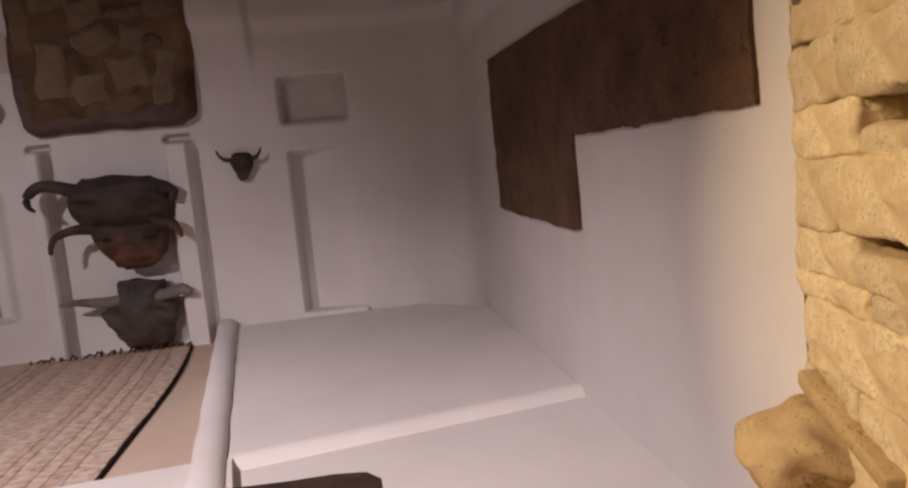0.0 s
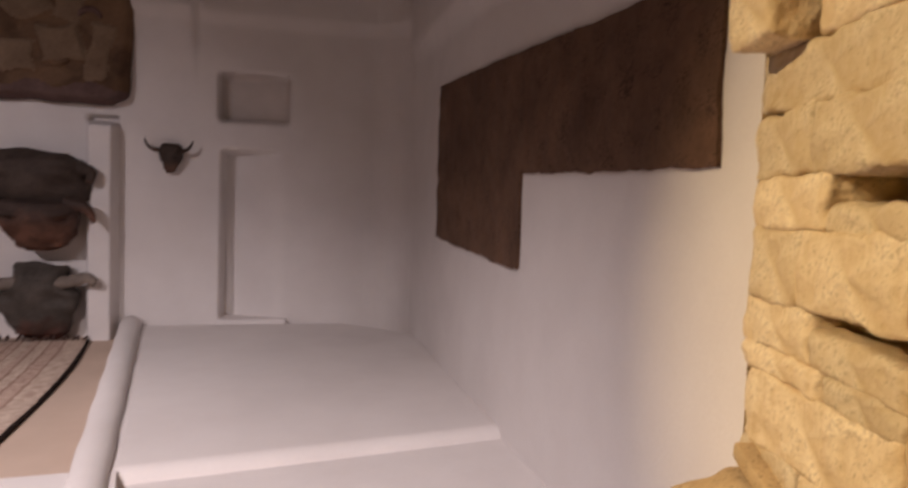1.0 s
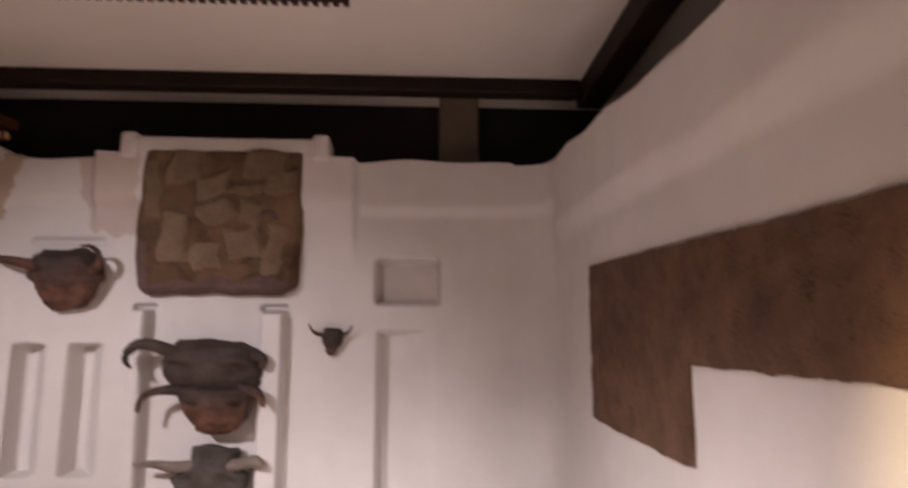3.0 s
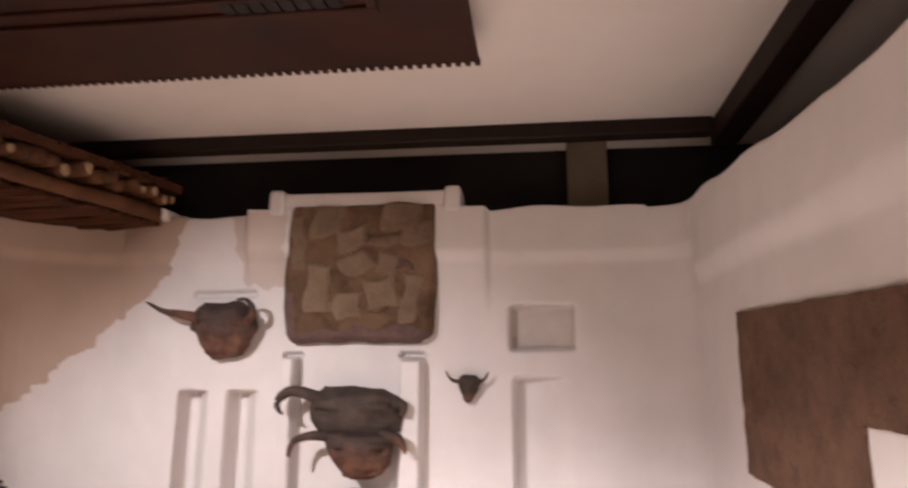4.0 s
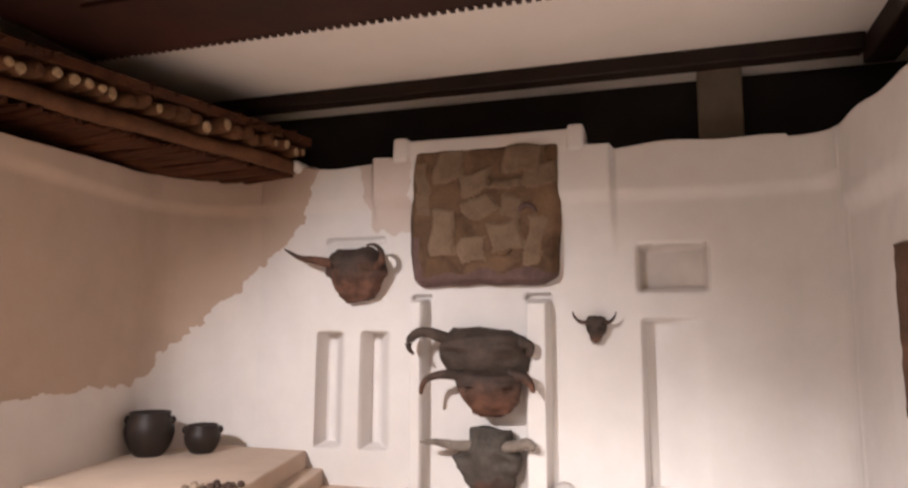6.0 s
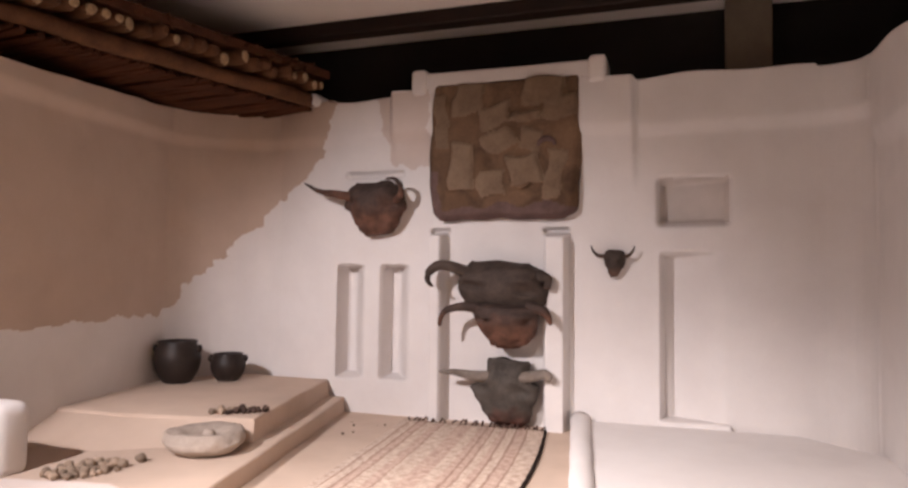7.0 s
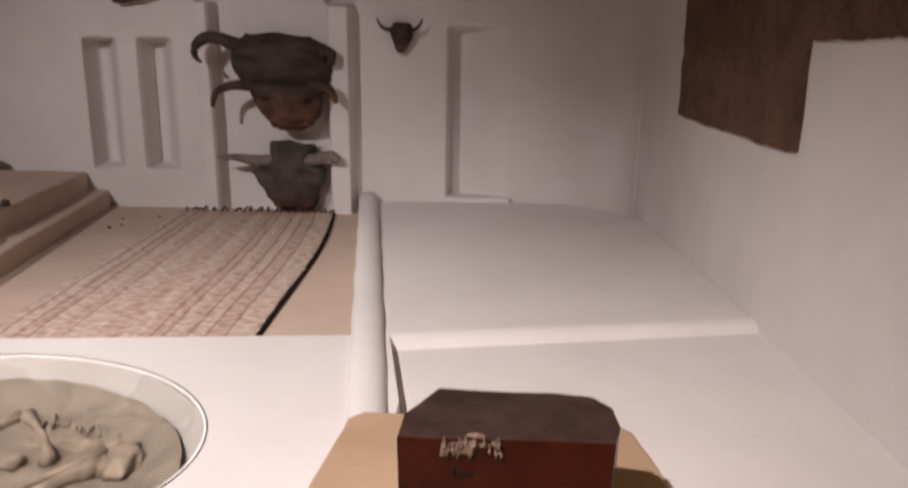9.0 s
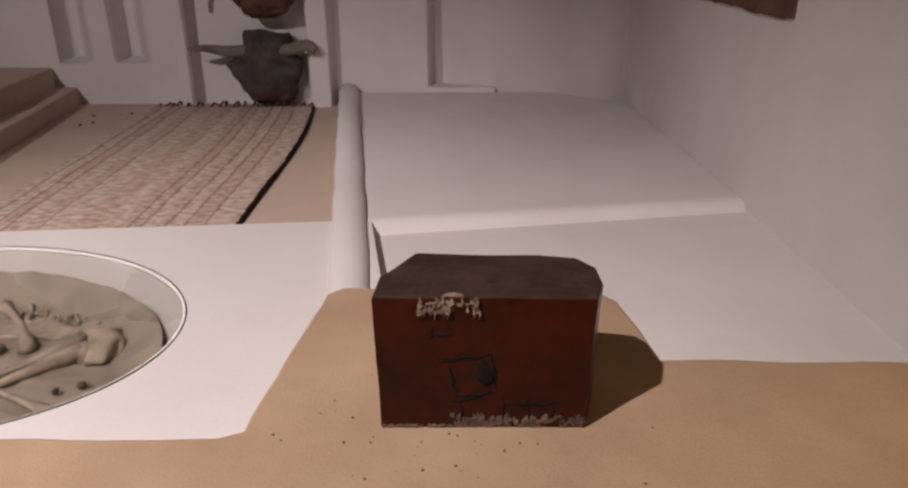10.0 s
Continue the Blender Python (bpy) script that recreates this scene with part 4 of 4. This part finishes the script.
pile("pale clay ball in a heap on the step", (-3.06, 3.32), (0.22, 0.15), 42, (0.018, 0.033), 0.13, (PEBBLE,), 3, 62)
pile("pale clay ball in a small heap on the platform", (-2.80, 4.38), (0.20, 0.075), 30, (0.014, 0.030), 0.29, (PEBBLE, SHARD), 7, 37)
pile("lone pale clay ball beside the heap", (-2.90, 3.58), (0.02, 0.02), 1, (0.035, 0.036), 0.13, (PEBBLE,), 9)

bm = bmesh.new()
rnd = random.Random(31)
for i in range(26):
    x, y = rnd.uniform(-2.75, -2.2), rnd.uniform(3.0, 5.6)
    if x < -2.83 + 0.77 * (6.0 - y) / 3.25 + 0.05:
        continue
    r = rnd.uniform(0.005, 0.014)
    lump(bm, (x, y, r * 0.4), (r, r, r * 0.7), 0.4, i, 1)
thing("floor_crumbs", bm, SHARD, "small dark crumbs on the earth floor", "crumbs", "stuff")

# ---------------------------------------------------------------- white bench and upright at the west side
bm = bmesh.new()
bench_line = []
bench_corners = [(-2.23, 2.80), (-2.45, 2.88), (-2.9, 2.78), (-4.0, 2.52), (-4.0, 1.4), (-2.9, 1.6), (-2.30, 2.10), (-2.13, 2.42)]
for a, b in zip(bench_corners, bench_corners[1:] + bench_corners[:1]):
    n = max(1, int((Vector(b) - Vector(a)).length / 0.05))
    for k in range(n):
        p = Vector(a).lerp(Vector(b), k / n)
        bench_line.append((p.x + 0.012 * noise.noise((p.x * 9, p.y * 9, 1)), p.y + 0.012 * noise.noise((p.x * 9, p.y * 9, 6))))
prism(bm, bench_line, -0.2, 0.25, 0.014, 2)
wobble(bm, 0.008, 5, 7)
bm.normal_update()
# upward faces get the pinkish tan, the sides stay white
for f in bm.faces:
    f.material_index = 1 if f.normal.z > 0.95 else 0
thing("white_bench", bm, (PLASTER, PINKTAN), "white plastered bench with a tan top and chipped edges", "bench", "structure")
bm = bmesh.new()
box(bm, (-4.0, 3.02, 0.1), (-3.37, 3.24, 0.53), 0.07, 4)
wobble(bm, 0.012, 4, 3)
thing("white_upright", bm, PLASTER, "white plaster upright with a rounded top on the step", "upright", "structure", smooth=True)

# ---------------------------------------------------------------- rug
def rug():
    """A flat-woven rug that narrows and bends a little towards its near end, with its own stripes."""
    mat = bpy.data.materials.new("woven_rug")
    mat.use_nodes = True
    nt = mat.node_tree
    bsdf = nt.nodes["Principled BSDF"]
    bsdf.inputs["Roughness"].default_value, bsdf.inputs["Specular IOR Level"].default_value = 0.95, 0.1
    uv = nt.nodes.new("ShaderNodeUVMap")
    sep = nt.nodes.new("ShaderNodeSeparateXYZ")
    nt.links.new(uv.outputs[0], sep.inputs[0])
    ramp = nt.nodes.new("ShaderNodeValToRGB")
    ramp.color_ramp.interpolation = "CONSTANT"
    cream, brown, rose = (0.60, 0.49, 0.41, 1), (0.39, 0.275, 0.22, 1), (0.55, 0.42, 0.35, 1)
    stops = [(0.0, cream), (0.05, brown), (0.062, cream), (0.11, brown), (0.122, rose), (0.165, brown), (0.177, cream), (0.24, rose), (0.29, brown), (0.30, cream), (0.40, rose), (0.50, cream), (0.56, rose), (0.60, brown), (0.612, rose), (0.645, brown), (0.66, cream), (0.70, rose), (0.735, brown), (0.75, cream), (0.80, brown), (0.812, rose), (0.87, brown), (0.88, cream), (0.982, (0.03, 0.02, 0.018, 1))]
    el = ramp.color_ramp.elements
    el[0].position, el[0].color = stops[0]
    el[1].position, el[1].color = stops[1]
    for p, c in stops[2:]:
        el.new(p).color = c
    wave = nt.nodes.new("ShaderNodeTexNoise")
    wave.inputs["Scale"].default_value = 26
    nt.links.new(uv.outputs[0], wave.inputs["Vector"])
    add = nt.nodes.new("ShaderNodeMath")
    add.operation = "MULTIPLY_ADD"
    add.inputs[1].default_value, add.inputs[2].default_value = 0.02, -0.01
    nt.links.new(wave.outputs["Fac"], add.inputs[0])
    sm = nt.nodes.new("ShaderNodeMath")
    nt.links.new(sep.outputs[0], sm.inputs[0])
    nt.links.new(add.outputs[0], sm.inputs[1])
    nt.links.new(sm.outputs[0], ramp.inputs[0])
    weave = nt.nodes.new("ShaderNodeTexNoise")
    weave.inputs["Scale"].default_value, weave.inputs["Detail"].default_value = 1.0, 5
    mp = nt.nodes.new("ShaderNodeMapping")
    mp.inputs["Scale"].default_value = (22, 95, 1)
    nt.links.new(uv.outputs[0], mp.inputs["Vector"])
    nt.links.new(mp.outputs[0], weave.inputs["Vector"])
    r2 = nt.nodes.new("ShaderNodeValToRGB")
    r2.color_ramp.elements[0].position, r2.color_ramp.elements[1].position = 0.36, 0.62
    r2.color_ramp.elements[0].color, r2.color_ramp.elements[1].color = (0.70, 0.62, 0.59, 1), (1.1, 1.1, 1.08, 1)
    nt.links.new(weave.outputs["Fac"], r2.inputs[0])
    mul = nt.nodes.new("ShaderNodeMixRGB")
    mul.blend_type = "MULTIPLY"
    mul.inputs[0].default_value = 1.0
    nt.links.new(ramp.outputs[0], mul.inputs[1])
    nt.links.new(r2.outputs[0], mul.inputs[2])
    nt.links.new(mul.outputs[0], bsdf.inputs["Base Color"])
    bmp = nt.nodes.new("ShaderNodeBump")
    bmp.inputs["Strength"].default_value, bmp.inputs["Distance"].default_value = 0.5, 0.01
    nt.links.new(weave.outputs["Fac"], bmp.inputs["Height"])
    nt.links.new(bmp.outputs[0], bsdf.inputs["Normal"])

    base = tagged(new("rug"), "pink and cream striped woven rug on the earth floor", "rug")
    bm = bmesh.new()
    lay = bm.loops.layers.uv.new("UVMap")
    nu, nv = 28, 60
    grid = []
    for j in range(nv + 1):
        v = j / nv
        y = 5.80 - 2.86 * v
        right = -0.885 + 0.15 * math.sin(v * 2.9) * (1 - 0.55 * v) + 0.20 * v ** 2
        left = -2.13 + 0.30 * v
        row = []
        for i in range(nu + 1):
            u = i / nu
            x = left + (right - left) * u
            z = 0.014 + 0.008 * (noise.noise((x * 3, y * 2.5, 0)) + 0.5)
            row.append((bm.verts.new((x, y + 0.02 * noise.noise((x * 4, 0, v)), z)), (u, v)))
        grid.append(row)
    for a, b in zip(grid, grid[1:]):
        for i in range(nu):
            q = (a[i], b[i], b[i + 1], a[i + 1])
            f = bm.faces.new([t[0] for t in q])
            for l, t in zip(f.loops, q):
                l[lay].uv = t[1]
    ext = bmesh.ops.extrude_face_region(bm, geom=bm.faces[:])
    for e in ext["geom"]:
        if isinstance(e, bmesh.types.BMVert):
            e.co.z = 0.002
    bmesh.ops.recalc_face_normals(bm, faces=bm.faces[:])
    part("woven_body", bm, mat, base, smooth=True)
    TASSEL = material("tassel_wool", (0.14, 0.08, 0.06), (0.05, 0.03, 0.025), 30, 0.95, 0.3, 120)
    rnd = random.Random(2)
    bm = bmesh.new()
    for i in range(24):
        x = -2.12 + 1.24 * (i + rnd.random() * 0.9) / 24
        l = rnd.uniform(0.02, 0.10)
        dx = rnd.uniform(-0.05, 0.05)
        tube(bm, [(x, 5.78, 0.02), (x + dx * 0.5, 5.80 + l * 0.4, 0.03 + rnd.random() * 0.02), (x + dx, 5.80 + l, 0.012)], [0.009, 0.008, 0.005], 5)
    tagged(part("fringe", bm, TASSEL, base, "dark knotted wool fringe"), kind="stuff")


rug()

# ---------------------------------------------------------------- ceiling, roof timbers
bm = bmesh.new()
box(bm, (-6, -2.2, 3.60), (4, 8, 3.75))
thing("ceiling", bm, CEILING, "matt pale board ceiling of the gallery", "ceiling", "structure")
bm = bmesh.new()
box(bm, (-6, 6.55, 2.4), (4, 6.65, 3.62))
thing("wall_backing", bm, VOID, "dark boards behind the house wall", "wall", "structure")
bm = bmesh.new()
box(bm, (2.5, -2.2, -0.2), (2.6, 6.6, 3.62))
thing("wall_side", bm, VOID, "dark gallery wall beyond the side wall", "wall", "structure")


def beam(name, lo, hi, mat, label, bevel=0.01):
    bm = bmesh.new()
    box(bm, lo, hi, bevel, 1)
    return thing(name, bm, mat, label, "beam")


beam("roof_beam", (-4.4, 5.80, 3.47), (1.69, 5.98, 3.599), TIMBER, "dark stained roof beam under the ceiling board")
beam("roof_beam", (1.70, -1.5, 3.40), (1.92, 5.98, 3.599), TIMBER, "dark stained roof beam under the ceiling board")
beam("grey_post", (0.51, 6.30, 2.7), (0.87, 6.42, 3.6), OLDPOST, "weathered grey post behind the wall's top")

# dark timber panel hung under the ceiling, its far edge a comb of batten ends
PANEL = material("red_brown_boards", (0.050, 0.0115, 0.0045), (0.012, 0.004, 0.0025), 1.4, 0.65, 0.3, 50)
base = tagged(new("ceiling_panel"), "dark red-brown timber ceiling panel with slotted lattice", "ceiling panel")
bm = bmesh.new()
box(bm, (-3.95, 1.0, 3.40), (-0.12, 4.22, 3.44), 0.006, 1)
part("panel_sheet", bm, PANEL, base)
for x, y in ((-3.6, 1.4), (-0.5, 1.4), (-3.6, 3.9), (-0.5, 3.9)):
    bm = bmesh.new()
    box(bm, (x - 0.05, y - 0.05, 3.44), (x + 0.05, y + 0.05, 3.60))
    part("hanger", bm, TIMBER, base)
bm = bmesh.new()
for i in range(62):
    x = -3.93 + 3.80 * i / 61
    box(bm, (x - 0.017, 4.20, 3.395), (x + 0.017, 4.255, 3.425), 0, 1)
tagged(part("batten_comb", bm, PANEL, base), kind="stuff")
GILT = material("worn_batten", (0.20, 0.11, 0.045), (0.10, 0.05, 0.02), 8, 0.6, 0.3, 60)
for lo, hi in (((-3.3, 3.47, 3.372), (-0.60, 3.53, 3.402)), ((-0.66, 1.0, 3.372), (-0.60, 3.47, 3.402)), ((-3.3, 3.33, 3.38), (-0.86, 3.36, 3.402)), ((-0.86, 1.0, 3.38), (-0.83, 3.36, 3.402))):
    bm = bmesh.new()
    box(bm, lo, hi, 0.008, 1)
    part("moulding", bm, PANEL, base)
# dark bars on the panel stand in for the shade inside lattice slots
for i in range(8):
    bm = bmesh.new()
    box(bm, (-1.45 + 0.085 * i, 3.365, 3.385), (-1.385 + 0.085 * i, 3.465, 3.401))
    part("slot_shade", bm, VOID, base)
for i in range(12):
    bm = bmesh.new()
    box(bm, (-0.825, 3.24 - 0.085 * i, 3.385), (-0.665, 3.30 - 0.085 * i, 3.401))
    part("slot_shade", bm, VOID, base)
    bm = bmesh.new()
    box(bm, (-0.828, 3.305 - 0.085 * i, 3.378), (-0.662, 3.318 - 0.085 * i, 3.401))
    part("slat", bm, GILT, base)
for i in range(9):
    bm = bmesh.new()
    x = -0.90 - 0.075 * i
    box(bm, (-0.026, -0.9, 3.384), (0.026, 0.0, 3.401), 0, 1, pose(x, 3.28 - 0.045 * i, 0, 0, 0, 14))
    part("slot_shade", bm, VOID, base)
    bm = bmesh.new()
    box(bm, (-0.008, -0.9, 3.376), (0.008, 0.0, 3.401), 0, 1, pose(x - 0.037, 3.27 - 0.045 * i, 0, 0, 0, 14))
    part("slat", bm, GILT, base)

# ---------------------------------------------------------------- west roof: poles on a long beam
def eave(y):
    """The roof edge's x at y."""
    t = (y - 2.6) / 3.35
    return -3.98 + 0.90 * t - 0.06 * math.sin(max(0, min(1, t)) * 3.14)


bm = bmesh.new()
tube(bm, [(eave(2.4 + 3.55 * i / 12) - 0.10, 2.4 + 3.55 * i / 12, 2.92 + 0.008 * math.sin(i * 2)) for i in range(13)], [0.065 + 0.005 * math.sin(i * 1.3) for i in range(13)], 12)
thing("log_beam", bm, LOG, "long rough log beam carrying the roof poles", "log beam", smooth=True)
y = 2.45
i = 0
while y < 5.95:
    rnd = random.Random(i)
    r = rnd.uniform(0.045, 0.072)
    y += r
    base = tagged(new("roof_pole"), "round roof pole with a pale broken end", "pole", "roof poles")
    base.matrix_world = pose(eave(y) + rnd.uniform(-0.03, 0.05), y, 3.06 + rnd.uniform(-0.02, 0.035), 0, rnd.uniform(-4, 4), rnd.uniform(-8, 8))
    bm = bmesh.new()
    tube(bm, [(0, 0, 0), (-0.06, 0, 0.004), (-0.5, 0, 0.01), (-1.0, 0, 0.0)], [r * 0.8, r, r * 0.97, r], 9)
    wobble(bm, 0.012, 14, i)
    part("pole_shaft", bm, LOG, base, smooth=True)
    bm = bmesh.new()
    tube(bm, [(-0.01, 0, 0), (0.012, 0, 0)], [r * 0.8, r * 0.55], 9)
    wobble(bm, 0.012, 14, i)
    part("broken_end", bm, LOGEND if rnd.random() < 0.6 else LOG, base)
    y += r * 0.9
    i += 1
# brushwood over the poles
bm = bmesh.new()
rnd = random.Random(8)
for i in range(170):
    y = rnd.uniform(2.4, 5.95)
    x = eave(y) + rnd.uniform(-0.04, 0.05)
    z = 3.14 + rnd.uniform(0.0, 0.09)
    a = rnd.uniform(-0.12, 0.12)
    tube(bm, [(x, y, z), (x - 0.15, y + a * 0.5, z + 0.005), (x - 0.35, y + a, z)], [0.011, 0.014, 0.012], 5)
thing("brushwood", bm, LOG, "brown brushwood laid over the roof poles", "brushwood", "stuff")
bm = bmesh.new()
rnd = random.Random(5)
for i in range(90):
    y = 2.5 + 3.5 * i / 89
    x = eave(y) - 0.15
    tube(bm, [(x + rnd.uniform(-0.05, 0.06), y, 2.84 + rnd.uniform(-0.01, 0.02)), (x - 0.5, y + rnd.uniform(-0.02, 0.02), 2.82 + rnd.uniform(-0.02, 0.02)), (x - 0.9, y, 2.81)], [0.018, 0.02, 0.02], 6)
thing("reed_layer", bm, REED, "ragged red-brown reed layer under the roof poles", "reeds", "stuff")
bm = bmesh.new()
box(bm, (-5.6, 2.3, 3.15), (-3.0, 6.1, 3.23), 0.01, 1, None)
for v in bm.verts:
    if v.co.x > -4:
        v.co.x = eave(v.co.y) - 0.04
thing("roof_earth", bm, REED, "packed brown roof layer over the poles", "roof", "structure")

# ---------------------------------------------------------------- the rest of the gallery behind the visitor
bm = bmesh.new()
box(bm, (-6, -2.3, -0.2), (4, -2.2, 3.62))
thing("wall_south", bm, HOOD, "plain dim gallery wall", "wall", "structure")
bm = bmesh.new()
box(bm, (-6.1, -2.3, -0.2), (-6.0, 6.6, 3.62))
thing("wall_west", bm, HOOD, "plain dim gallery wall", "wall", "structure")

# ---------------------------------------------------------------- brick end of the east wall
def face_x(y):
    """The broken end's face."""
    return 1.272 + 0.11 * (y - 1.0) / 0.47


bm = bmesh.new()
prism(bm, [(1.47, 1.52), (face_x(1.46) + 0.01, 1.475), (face_x(1.44) + 0.15, 1.44), (face_x(1.03) + 0.15, 1.03), (face_x(1.0) + 0.01, 0.99), (face_x(1.0) + 0.02, 0.96), (2.3, 0.96), (2.3, 1.52)], -0.05, 3.0)
core = thing("wall_end", bm, MORTAR, "crumbling mud-brick end of the white wall", "wall", "structure")
bm = bmesh.new()
nx, nz = 90, 190
vs = []
for i in range(nx + 1):
    for k in range(nz + 1):
        y, z = 1.0 - 1.4 * i / nx, -0.05 + 3.0 * k / nz
        x = 1.262 - 0.16 * i / nx + 0.012 * noise.noise((y * 5, z * 5, 0)) + 0.009 * noise.noise((y * 19, z * 19, 4)) + 0.004 * noise.noise((y * 50, z * 50, 8)) + 0.04 * (1 - step(0, 0.03, 1.0 - y)) - 0.012 * window(1.0 - y, 0.025, 0.06, 0.02)
        vs.append(bm.verts.new((x, y, z)))
for i in range(nx):
    for k in range(nz):
        a = i * (nz + 1) + k
        bm.faces.new((vs[a], vs[a + 1], vs[a + nz + 2], vs[a + nz + 1]))
back = [bm.verts.new((1.7, y, z)) for y in (1.0, -0.4) for z in (-0.05, 2.95)]
bm.faces.new((vs[0], vs[nz], back[1], back[0]))
bmesh.ops.recalc_face_normals(bm, faces=bm.faces[:])
thing("wall_roughcast", bm, ROUGHCAST, "rough yellow clay plaster beside the brick end", "wall", "structure", smooth=True)


def brick_mesh(w, h, d, seed):
    """A worn brick: a box of small faces with rounded, uneven edges."""
    bm = bmesh.new()
    bmesh.ops.create_cube(bm, size=1.0)
    bmesh.ops.subdivide_edges(bm, edges=bm.edges[:], cuts=15, use_grid_fill=True)
    half, r = Vector((d / 2, w / 2, h / 2)), 0.010
    for v in bm.verts:
        p = Vector()
        for i in range(3):
            k = round((v.co[i] + 0.5) * 16)
            p[i] = -half[i] if k == 0 else half[i] if k == 16 else (half[i] - r) * (2 * (k - 1) / 14 - 1)
        inner = Vector([max(-half[i] + r, min(half[i] - r, p[i])) for i in range(3)])
        off = p - inner
        if off.length > 1e-6:
            p = inner + off.normalized() * r
        p.x -= d / 2
        p += noise.noise_vector(p * 7 + Vector((seed, seed, 0))) * 0.007 + noise.noise_vector(p * 20 + Vector((seed, 0, seed))) * 0.008 + noise.noise_vector(p * 48 + Vector((0, seed, seed))) * 0.004
        v.co = p
    return mesh_of("brick", bm, BRICK, True)


def lay(z0, z1, y0, y1, proud=0.0, tilt=0.0, turn=0.0, deep=0.2):
    """One brick of the broken end between heights and between places along it; deep is its depth into the wall."""
    yc = (y0 + y1) / 2
    ob = new("brick", brick_mesh(abs(y1 - y0) + 0.008, z1 - z0 + 0.007, deep, z0 * 7 + y0 * 3))
    ob.parent = core
    ob.matrix_world = pose(face_x(yc) - proud, yc, (z0 + z1) / 2, tilt, 0, -13.2 + turn) @ pose(0, 0, 0, 0, 0, 180)


COURSES = [0.0, 0.11, 0.22, 0.34, 0.45, 0.56, 0.675, 0.81, 0.856, 0.951, 1.085, 1.182, 1.299, 1.413, 1.545, 1.66, 1.77, 1.89, 2.0, 2.12, 2.24, 2.35, 2.47, 2.58, 2.70, 2.82, 2.93]
JOINTS = {9: 1.29, 5: 1.25, 7: 1.2, 11: 1.27, 14: 1.22, 15: 1.36, 16: 1.18, 18: 1.3, 20: 1.2, 22: 1.33, 24: 1.2, 2: 1.3, 4: 1.2}
rnd = random.Random(21)
for n, (z0, z1) in enumerate(zip(COURSES, COURSES[1:])):
    end = 1.485 + rnd.uniform(-0.028, 0.012)
    cut = JOINTS.get(n)
    if n == 10:  # a deep hollow over its near half
        lay(z0, z1 - 0.004, 1.215, end, 0.004)
        lay(z0, z1 - 0.052, 1.0, 1.213, 0.0)
    elif n == 8:
        lay(z0, z1 - 0.003, 1.24, end, 0.0)
        lay(z0, z1 - 0.036, 1.0, 1.238, 0.0, 3)
    elif n == 13:  # the brick that sticks far out
        lay(z0 + 0.006, z1 - 0.012, 1.315, 1.445, 0.085, -3, 8, 0.26)
        lay(z0 + 0.003, z1, 1.0, 1.285, 0.004)
    elif n == 15:
        lay(z0 + 0.01, z1 - 0.02, 1.06, 1.25, 0.085, 2, 6, 0.26)
        lay(z0, z1, 1.0, 1.24, 0.0)
        lay(z0, z1, 1.24, end, 0.01)
    elif cut:
        lay(z0, z1, cut + 0.003, end, rnd.uniform(0, 0.006), rnd.uniform(-1, 1), rnd.uniform(-1, 1))
        lay(z0, z1, 1.0, cut - 0.003, rnd.uniform(0, 0.007), rnd.uniform(-1, 1), rnd.uniform(-1, 1))
    else:
        lay(z0, z1, 1.0, end, rnd.uniform(-0.002, 0.006), rnd.uniform(-1.5, 1.5))
# rounded lump that juts out low down, hollowed on its near side, and the slanting lath over it
bm = bmesh.new()
lump(bm, (1.335, 1.40, 0.50), (0.13, 0.125, 0.10), 0.22, 6.0, 5)
for v in bm.verts:
    near = Vector((1.27, 1.30, 0.455)) - v.co
    v.co += Vector((0.055, 0.045, 0)) * math.exp(-(near.length / 0.055) ** 2)
wobble(bm, 0.007, 24, 2)
part("jutting_stone", bm, MORTAR, core, "rounded yellowish clay lump jutting out, hollow on one side", smooth=True)
bm = bmesh.new()
box(bm, (-0.03, -0.17, -0.016), (0.03, 0.17, 0.016), 0.006, 2)
bmesh.ops.subdivide_edges(bm, edges=[e for e in bm.edges if e.calc_length() > 0.1], cuts=8, use_grid_fill=True)
wobble(bm, 0.005, 12, 3)
for v in bm.verts:
    v.co = pose(face_x(1.28) - 0.006, 1.275, 0.608, 14, 0, -13) @ v.co
part("lath", bm, MORTAR, core, "slanting clay-covered lath below the bricks", smooth=True)
